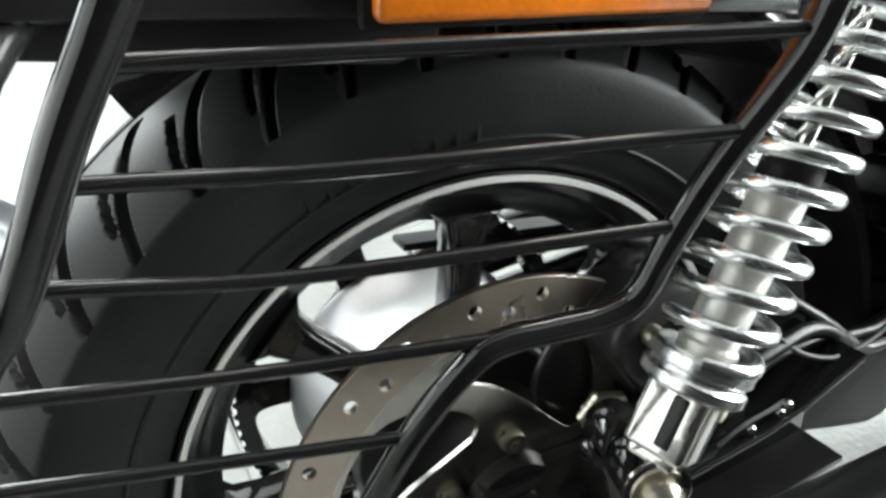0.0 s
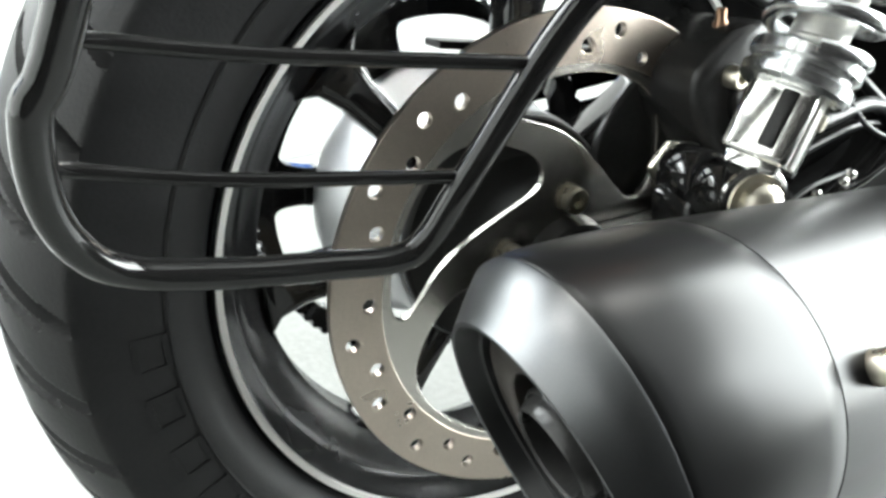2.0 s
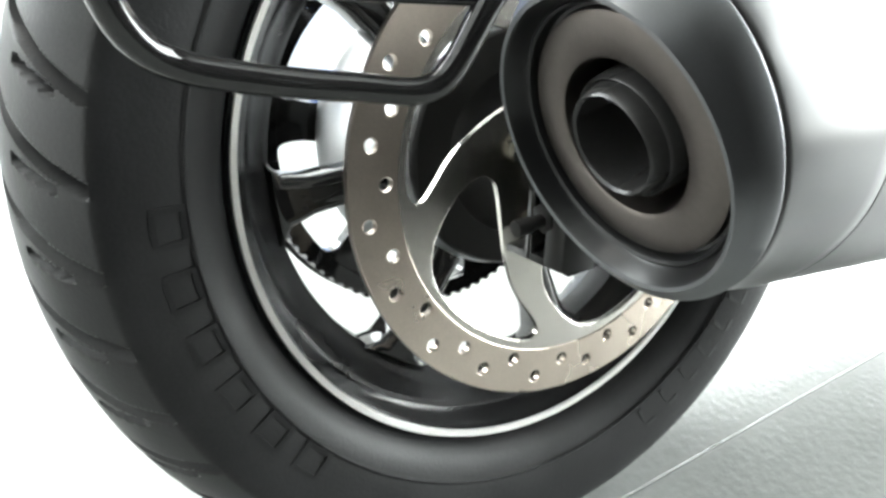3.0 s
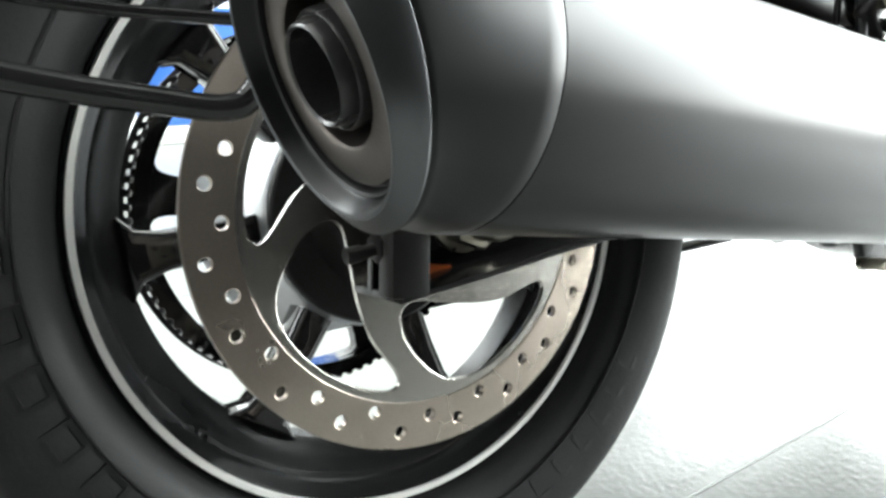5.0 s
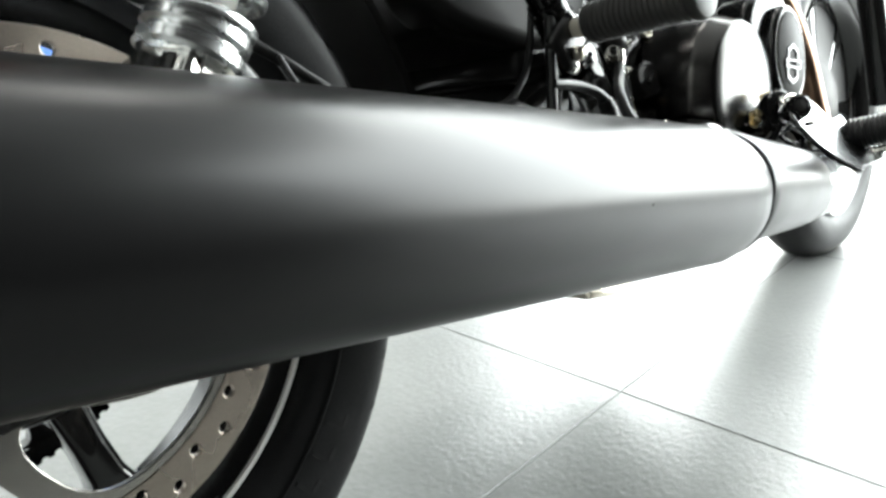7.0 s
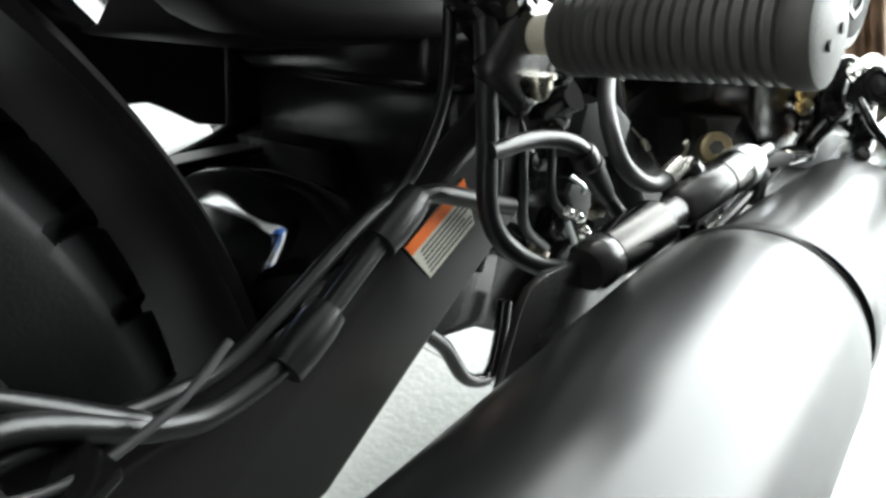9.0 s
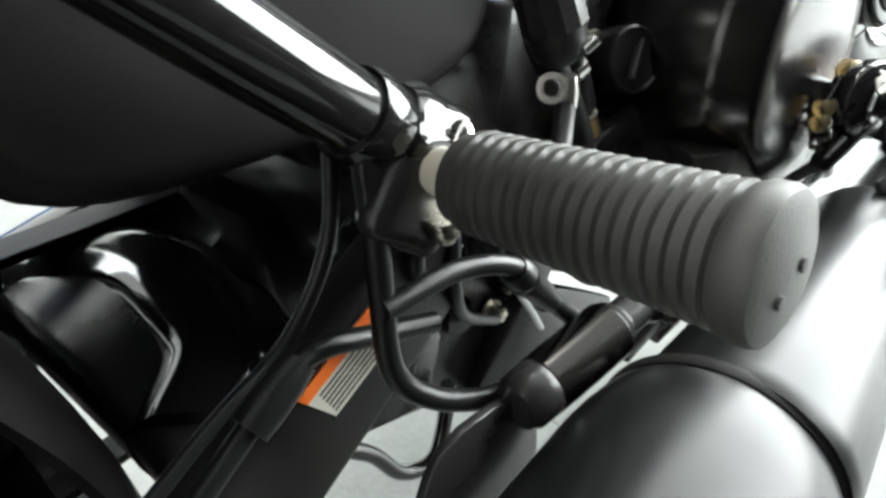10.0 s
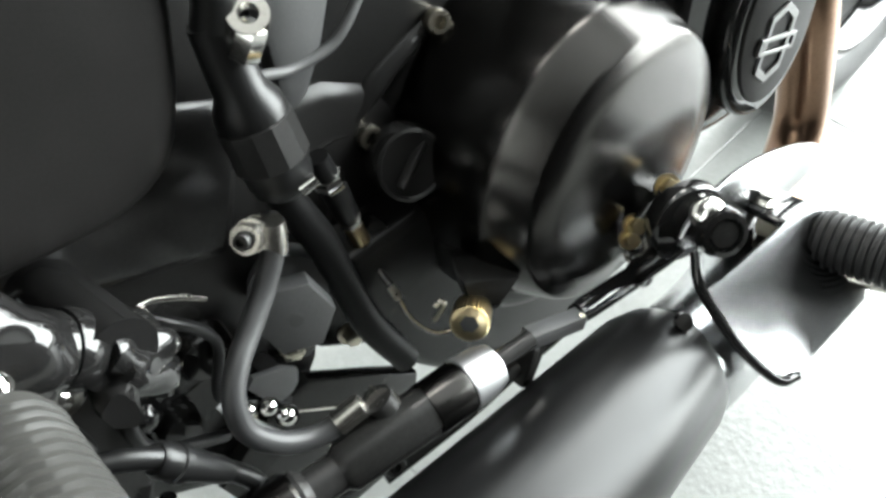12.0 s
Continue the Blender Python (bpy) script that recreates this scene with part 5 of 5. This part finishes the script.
# banjo hose
bh = cable("banjo_hose", [(0.5441, -0.1266, 0.4701), (0.5417, -0.1280, 0.4588), (0.5320, -0.1330, 0.4459), (0.5193, -0.1400, 0.4364), (0.5086, -0.1470, 0.4297), (0.5012, -0.1540, 0.4205), (0.5018, -0.1600, 0.4068), (0.5130, -0.1650, 0.3945), (0.5285, -0.1685, 0.3885), (0.5421, -0.1715, 0.3920), (0.5500, -0.1730, 0.3962)], 0.0051, GREYHOSE, "grey-black rubber hose with banjo ends", 6)
for c, ax, br in (((0.5325, -0.1266, 0.4712), (-0.75, -0.55, 0.35), 0.0064), ((0.5600, -0.1754, 0.3900), (-0.35, -0.65, 0.62), 0.0080)):
    q = Vector(ax).normalized()
    part("banjo_ring", lathe([(-0.0034, 0.0040), (-0.0034, br), (0.0034, br), (0.0034, 0.0040)], c, ax, 28, True), STEEL, bh, "bright banjo fitting")
    part("banjo_washer", lathe([(-0.0052, 0.0036), (-0.0052, 0.0074), (-0.0036, 0.0074), (-0.0036, 0.0036)], c, ax, 28, True), STEEL, bh)
    part("banjo_washer", lathe([(-0.0125, 0.0036), (-0.0125, 0.0070), (-0.0105, 0.0070), (-0.0105, 0.0036)], c, ax, 28, True), STEEL, bh)
    part("banjo_stem", lathe([(-0.026, 0.0), (-0.026, 0.0052), (0.0, 0.0050), (0.0, 0.0)], c, ax, 20), SATIN, bh)
    socket_bolt("banjo_bolt", Vector(c) + q * 0.0030, ax, 0.0036, 0.0045, SATIN, bh)
part("hose_ferrule", lathe([(-0.010, 0.0), (-0.010, 0.0056), (-0.002, 0.0062), (0.005, 0.0054), (0.005, 0)], (0.5441, -0.1266, 0.4690), (0.05, 0.05, 1), 18), STEEL, bh)
part("hose_ferrule", lathe([(-0.009, 0.0), (-0.009, 0.0060), (0.005, 0.0060), (0.006, 0.0045), (0.006, 0)], (0.5460, -0.1722, 0.3940), (0.0085, -0.0018, 0.0043), 18), STEEL, bh)

# rear master cylinder along the muffler
M0, M1_ = Vector((0.446, -0.1725, 0.3650)), Vector((0.6213, -0.1905, 0.3862))
D_ = (M1_ - M0).normalized()
L_ = (M1_ - M0).length
mc = part("brake_cylinder", lathe([(0.0, 0.0), (0.0, 0.0110), (0.004, 0.0135), (0.016, 0.0140), (0.018, 0.0128), (0.066, 0.0128), (0.070, 0.0095), (0.084, 0.0092), (0.088, 0.0122), (L_ - 0.050, 0.0128), (L_ - 0.018, 0.0126), (L_ - 0.012, 0.0118), (L_ - 0.010, 0.0050), (L_ + 0.022, 0.0048), (L_ + 0.022, 0.0)], M0, D_, 40), SATIN, bike, "dark rear brake cylinder with bright end")
part("cylinder_barrel", lathe([(0.016, 0.0126), (0.017, 0.0142), (0.062, 0.0145), (0.064, 0.0128)], M0, D_, 40), COVER, mc, "dark polished barrel")
part("end_sleeve", lathe([(L_ - 0.044, 0.0124), (L_ - 0.044, 0.0134), (L_ - 0.024, 0.0136), (L_ - 0.022, 0.0128)], M0, D_, 40), COVER, mc)
part("end_ring", lathe([(L_ - 0.023, 0.0120), (L_ - 0.022, 0.0140), (L_ - 0.010, 0.0132), (L_ - 0.003, 0.0112), (L_ - 0.001, 0.0070), (L_ - 0.001, 0.0)], M0, D_, 40), ALLOY, mc, "bright alloy sleeve")
part("outlet_boss", lathe([(0.0, 0.0), (0.0, 0.0085), (0.018, 0.0080), (0.018, 0)], (0.5640, -0.1800, 0.3790), (-0.35, 0.35, 0.85), 24), SATIN, mc)
part("push_rod", tube([M0 + D_ * L_, (0.6504, -0.1875, 0.3790), (0.7000, -0.1895, 0.3700), (0.7558, -0.1877, 0.3631)], 0.0036, 12, 4), STEEL, mc)
cm = Matrix.Translation((0.6690, -0.1885, 0.3760)) @ Vector((0.0359, -0.0048, -0.0060)).to_track_quat("X", "Z").to_matrix().to_4x4()
part("rod_clevis", prism([(-0.020, -0.0050), (0.020, -0.0050), (0.020, 0.0050), (-0.020, 0.0050)], 0.0100, cm, 0.0012), CAPGREY, mc, "dull grey rod clevis")
part("rod_pin", tube([(0.6860, -0.1940, 0.3790), (0.6875, -0.1930, 0.3700)], 0.0018, 10, 2), ZINC, mc)
part("rod_boot", lathe([(0.0, 0.0), (0.0, 0.0062), (0.010, 0.0070), (0.055, 0.0075), (0.064, 0.0065), (0.064, 0.0)], (0.6900, -0.1880, 0.3725), (0.0658, 0.0018, -0.0094), 20), BLACK, mc)
part("cylinder_bracket", prism([(-0.055, -0.014), (0.060, -0.010), (0.060, 0.008), (-0.055, 0.012)], 0.005, Matrix.Translation((0.585, -0.176, 0.3560)) @ XZ @ Matrix.Rotation(0.10, 4, "Z"), 0.0012), SATIN, mc)
socket_bolt("bracket_bolt", (0.5600, -0.1800, 0.3540), (-0.3, -1, 0.4), 0.0060, 0.008, SATIN, mc)
part("bracket_strut", tube([(0.560, -0.176, 0.335), (0.610, -0.182, 0.347), (0.652, -0.184, 0.358), (0.690, -0.186, 0.366)], 0.0042, 12, 4), SATIN, mc, "black bent stay below the cylinder")
for q in range(3):
    part("stay_wire", tube([(0.572 + q * 0.006, -0.178, 0.347 - q * 0.004), (0.590 + q * 0.006, -0.181, 0.349 - q * 0.004), (0.600 + q * 0.006, -0.182, 0.353 - q * 0.004)], 0.0010, 6, 3), STEEL, mc)
part("drop_lug", box((0.6520, -0.187, 0.3600), (0.010, 0.010, 0.026), Matrix.Rotation(0.3, 3, "Y"), 0.002), SATIN, mc)

# --- forward footpeg, heel guard, brake pedal pivot ---
fp0, fp1 = Vector((0.8480, -0.2500, 0.3830)), Vector((0.8530, -0.3480, 0.3980))
FPD = (fp1 - fp0).normalized()
prof = [(0.0, 0.0), (0.0, 0.0150), (0.002, 0.0175)]
for i in range(18):
    s = 0.003 + 0.092 * i / 18
    prof += [(s, 0.0160), (s + 0.0012, 0.0160), (s + 0.0018, 0.0185), (s + 0.0040, 0.0185), (s + 0.0046, 0.0160)]
prof += [(0.096, 0.0165), (0.098, 0.0)]
fpeg = part("rider_footpeg", lathe(prof, fp0, FPD, 40), RUBBER, bike, "black ribbed rider footpeg")
part("peg_shank", lathe([(-0.034, 0.0), (-0.034, 0.0100), (-0.004, 0.0105), (0.001, 0.0125), (0.001, 0)], fp0, FPD, 24), COLLAR, fpeg, "pale metal peg shank")
yk = fp0 - FPD * 0.024
part("peg_yoke", join(bm_data(box(yk + Vector((-0.004, 0, 0.0135)), (0.034, 0.030, 0.006), None, 0.002)), bm_data(box(yk + Vector((-0.004, 0, -0.0135)), (0.034, 0.030, 0.006), None, 0.002)), bm_data(box(fp0 - FPD * 0.046, (0.036, 0.016, 0.034), None, 0.003))), BLACK, fpeg)
dome_nut("yoke_pin", yk + Vector((-0.002, 0, -0.016)), (0, 0, -1), 0.0050, 0.012, CHROME, fpeg)
hex_bolt("yoke_bolt", yk + Vector((-0.008, 0.010, 0.0160)), (0, 0, 1), 0.0060, 0.007, CHROME, fpeg)
part("peg_spring", tube([fp0 + FPD * 0.010 + Vector((0.002, 0, -0.020)), fp0 + FPD * 0.030 + Vector((0.004, 0, -0.0235)), fp0 + FPD * 0.055 + Vector((0.004, 0, -0.0200))], 0.0050, 12, 4), STEEL, fpeg, "pale lower peg bracket")
PV, PVA = Vector((0.7600, -0.2240, 0.4160)), (-0.55, -0.78, 0.30)
piv = part("pedal_pivot", lathe([(-0.034, 0.0), (-0.034, 0.0110), (-0.012, 0.0116), (-0.010, 0.0138), (0.002, 0.0144), (0.007, 0.0130), (0.008, 0.0098), (0.004, 0.0090), (0.004, 0.0)], PV, PVA, 40), BLACK, bike, "glossy black brake pedal pivot")
part("pivot_cover", lathe([(0.003, 0.0), (0.003, 0.0085), (0.0065, 0.0076), (0.0075, 0.0)], PV, PVA, 32), SATIN, piv)
part("pedal_arm", prism(chaikin([(-0.024, 0.004), (-0.016, 0.024), (0.010, 0.028), (0.030, 0.010), (0.020, -0.020), (0.002, -0.026), (-0.014, -0.018)], 2), 0.012, Matrix.Translation((0.7560, -0.2020, 0.4110)) @ Matrix.Rotation(-0.35, 4, "Z") @ XZ, 0.003, 2), BLACK, piv)
part("pivot_bracket", box((0.790, -0.190, 0.392), (0.075, 0.034, 0.034), Matrix.Rotation(0.35, 3, "Y"), 0.006, 2), BLACK, piv)
part("pivot_arm", tube([(0.762, -0.206, 0.402), (0.752, -0.198, 0.386), (0.746, -0.190, 0.372), (0.757, -0.188, 0.362)], 0.0075, 14, 5), BLACK, piv)
dome_nut("pivot_nut", (0.7590, -0.2150, 0.4235), (-0.5, -0.6, 0.7), 0.0072, 0.009, CHROME, piv, "bright domed nut")
for c, r in (((0.7560, -0.1895, 0.4285), 0.0058), ((0.7390, -0.1840, 0.4080), 0.0050), ((0.7350, -0.1850, 0.4005), 0.0044)):
    hex_bolt("pivot_bolt", c, (-0.5, -0.7, 0.5), r, 0.008, BRASS, piv, "brass-coloured bolt")
part("adjuster_rod", join(tube([(0.754, -0.189, 0.426), (0.748, -0.187, 0.418), (0.740, -0.185, 0.408)], 0.0045, 12, 3), tube([(0.740, -0.185, 0.408), (0.742, -0.186, 0.394), (0.752, -0.188, 0.382), (0.752, -0.188, 0.366)], 0.0055, 12, 4)), BLACK, piv)
for q in range(3):
    part("adjuster_ring", lathe([(-0.0015, 0.0045), (-0.0015, 0.0072), (0.0015, 0.0072), (0.0015, 0.0045)], (0.7405 + q * 0.004, -0.1855, 0.3985 - q * 0.008), (0.3, 0.0, -1), 18, True), STEEL, piv)
part("toe_guard", prism(chaikin([(0.738, 0.402), (0.752, 0.4270), (0.788, 0.4345), (0.828, 0.4315), (0.876, 0.4200), (0.922, 0.4030), (0.944, 0.3890), (0.930, 0.3760), (0.880, 0.3700), (0.800, 0.3880)], 2), 0.0040, Matrix.Translation((0, -0.2100, 0)) @ XZ, 0.0012), GUARDP, piv, "polished steel toe guard")


def heel_plate():
    """A bent guard plate, rounded at its lower rear corner."""
    n, m = 12, 14
    vs, fs = [], []
    a, b = Vector((0.7385, -0.2340, 0.3905)), Vector((0.7600, -0.2850, 0.3450))
    fwd = Vector((0.118, -0.004, 0.006))
    th = (b - a).cross(fwd).normalized() * 0.0030
    for side in (0, 1):
        for j in range(m + 1):
            v = j / m
            rear = a.lerp(b, v) + Vector((0, 0, -0.008 * math.sin(math.pi * v)))
            cut = max(0.0, v - 0.82) / 0.18
            lead = 0.10 * cut ** 3
            reach = 1.0 - 0.22 * cut ** 2.5
            for i in range(n + 1):
                f = lead + (reach - lead) * i / n
                vs.append(rear + fwd * f + Vector((0, 0, 0.010 * f * f)) + th * side)
    w = n + 1
    o = (m + 1) * w
    for j in range(m):
        for i in range(n):
            q = (j * w + i, j * w + i + 1, (j + 1) * w + i + 1, (j + 1) * w + i)
            fs += [q, tuple(o + k for k in reversed(q))]
        fs += [(j * w, (j + 1) * w, o + (j + 1) * w, o + j * w), (j * w + n, o + j * w + n, o + (j + 1) * w + n, (j + 1) * w + n)]
    for i in range(n):
        fs += [(i, o + i, o + i + 1, i + 1), (m * w + i, m * w + i + 1, o + m * w + i + 1, o + m * w + i)]
    return vs, fs


heel = part("heel_guard", heel_plate(), GUARDP, bike, "bent polished steel heel guard plate")
part("heel_guard_edge", tube([(0.7440, -0.2210, 0.4080), (0.7370, -0.2290, 0.3990), (0.7380, -0.2370, 0.3880), (0.7470, -0.2600, 0.3620), (0.7580, -0.2820, 0.3455), (0.7720, -0.2875, 0.3430)], 0.0032, 10, 6), BLACK, heel, "black rolled edge")
part("guard_bolt", lathe([(0.0, 0.0), (0.0, 0.0055), (0.004, 0.0050), (0.005, 0.0)], (0.7300, -0.2310, 0.3715), (-0.4, -0.6, 0.7), 20), SATIN, heel)

# horn cover with oval face
pm = Matrix.Translation((0.862, -0.135, 0.492)) @ Matrix.Rotation(radians(-8), 4, "Z") @ XZ @ Matrix.Rotation(radians(8), 4, "Z")
pod = part("horn_cover", prism(chaikin([(-0.058, -0.062), (-0.030, -0.082), (0.026, -0.080), (0.056, -0.058), (0.062, 0.08), (-0.062, 0.08)], 3), 0.052, pm, 0.010, 4), BLACK, bike, "glossy black horn cover with metal emblem")
oval = [(0.042 * math.cos(2 * math.pi * i / 40), 0.064 * math.sin(2 * math.pi * i / 40)) for i in range(40)]
part("cover_face", prism(oval, 0.016, pm @ Matrix.Translation((0.016, -0.006, 0.032)), 0.006, 4), BLACK, pod, "glossy oval cover face")
part("face_panel", prism([(x * 0.80, y * 0.84) for x, y in oval], 0.003, pm @ Matrix.Translation((0.016, -0.004, 0.0405)), 0.0012, 2), PLASTIC, pod, "dark recessed face panel")
em = pm @ Matrix.Translation((0.014, -0.016, 0.0425)) @ Matrix.Rotation(radians(-10), 4, "Z")
pts = [(-0.013, -0.018), (0.0, -0.026), (0.013, -0.018), (0.013, 0.018), (0.0, 0.026), (-0.013, 0.018)]
part("emblem", plate([pts, [(x * 0.74, y * 0.78) for x, y in pts]], 0.0025, em, 0.0005), EMBLEM, pod, "plain metal shield outline emblem", smooth=False)
bar = [(-0.018, -0.0055), (0.018, -0.0055), (0.018, 0.0055), (-0.018, 0.0055)]
part("emblem_bar", plate([bar, [(x * 0.84, y * 0.52) for x, y in bar]], 0.0025, em @ Matrix.Translation((0, 0, 0.0008)), 0.0004), EMBLEM, pod, smooth=False)


# --- front end of the motorcycle ---
part("collector_pipe", tube([(0.70, -0.230, 0.3284), (0.760, -0.232, 0.3284), (0.80, -0.230, 0.3284), (0.85, -0.222, 0.329)], 0.0370, 32, 4), GUARDP, bike, "dull steel exhaust collector")
cable("header_pipe", [(0.845, -0.220, 0.329), (0.900, -0.206, 0.334), (0.950, -0.188, 0.352), (0.9740, -0.178, 0.388), (0.9600, -0.172, 0.438), (0.9340, -0.168, 0.490), (0.910, -0.150, 0.560), (0.89, -0.11, 0.62)], 0.0190, COPPER, "heat-tinted exhaust header pipe")
part("radiator", box((1.03, 0.0, 0.60), (0.05, 0.26, 0.34), Matrix.Rotation(-0.25, 3, "Y"), 0.01, 2), PLASTIC, bike, "black radiator")
FA = Vector((1.500, 0.0, 0.466))
fw = part("front_wheel", lathe([(-0.04, 0.21), (-0.045, 0.222), (-0.04, 0.225), (0.04, 0.225), (0.045, 0.222), (0.04, 0.21), (0.02, 0.195), (-0.02, 0.195)], FA, YA, 96, True), BLACK, bike, "black front wheel")
part("front_tyre", lathe([(-0.04, 0.225), (-0.050, 0.24), (-0.053, 0.262), (-0.045, 0.285), (-0.025, 0.302), (0, 0.306), (0.025, 0.302), (0.045, 0.285), (0.053, 0.262), (0.05, 0.24), (0.04, 0.225)], FA, YA, 128, True), RUBBER, fw)
for k in range(7):
    part("front_spoke", prism([(0.03, 0.014), (0.10, 0.010), (0.20, 0.02), (0.20, -0.02), (0.10, -0.010), (0.03, -0.014)], 0.028, Matrix(((1, 0, 0, FA.x), (0, 0, -1, 0), (0, 1, 0, FA.z), (0, 0, 0, 1))) @ Matrix.Rotation(radians(51.43 * k), 4, "Z"), 0.005), BLACK, fw)
part("front_wheel_disc", lathe([(-0.030, 0.0), (-0.030, 0.06), (-0.012, 0.10), (-0.010, 0.205), (0.010, 0.205), (0.012, 0.10), (0.030, 0.06), (0.030, 0.0)], FA, YA, 64), PLASTIC, fw)
for s in (-1, 1):
    part("fork_leg", tube([(1.51, 0.095 * s - 0.03, 0.46), (1.40, 0.095 * s - 0.02, 0.78), (1.29, 0.095 * s - 0.01, 1.10)], 0.024, 20, 3), BLACK, bike)

part("muffler_hanger", box((0.425, -0.170, 0.252), (0.070, 0.03, 0.010), Matrix.Rotation(0.05, 3, "Y"), 0.003, 2), ZINC, bike, "small metal hanger bracket under the muffler")

# --- things in the showroom behind ---
board = tagged(part("display_board", box((0.66, 2.35, 0.245), (0.72, 0.05, 0.40), None, 0.008), BLUE, None), "low blue display board standing on a white base", "display board")
tagged(part("display_plinth", box((0.66, 2.35, 0.0215), (0.80, 0.30, 0.043), None, 0.006), WALLP, None), "low white base under a blue display board", "plinth")
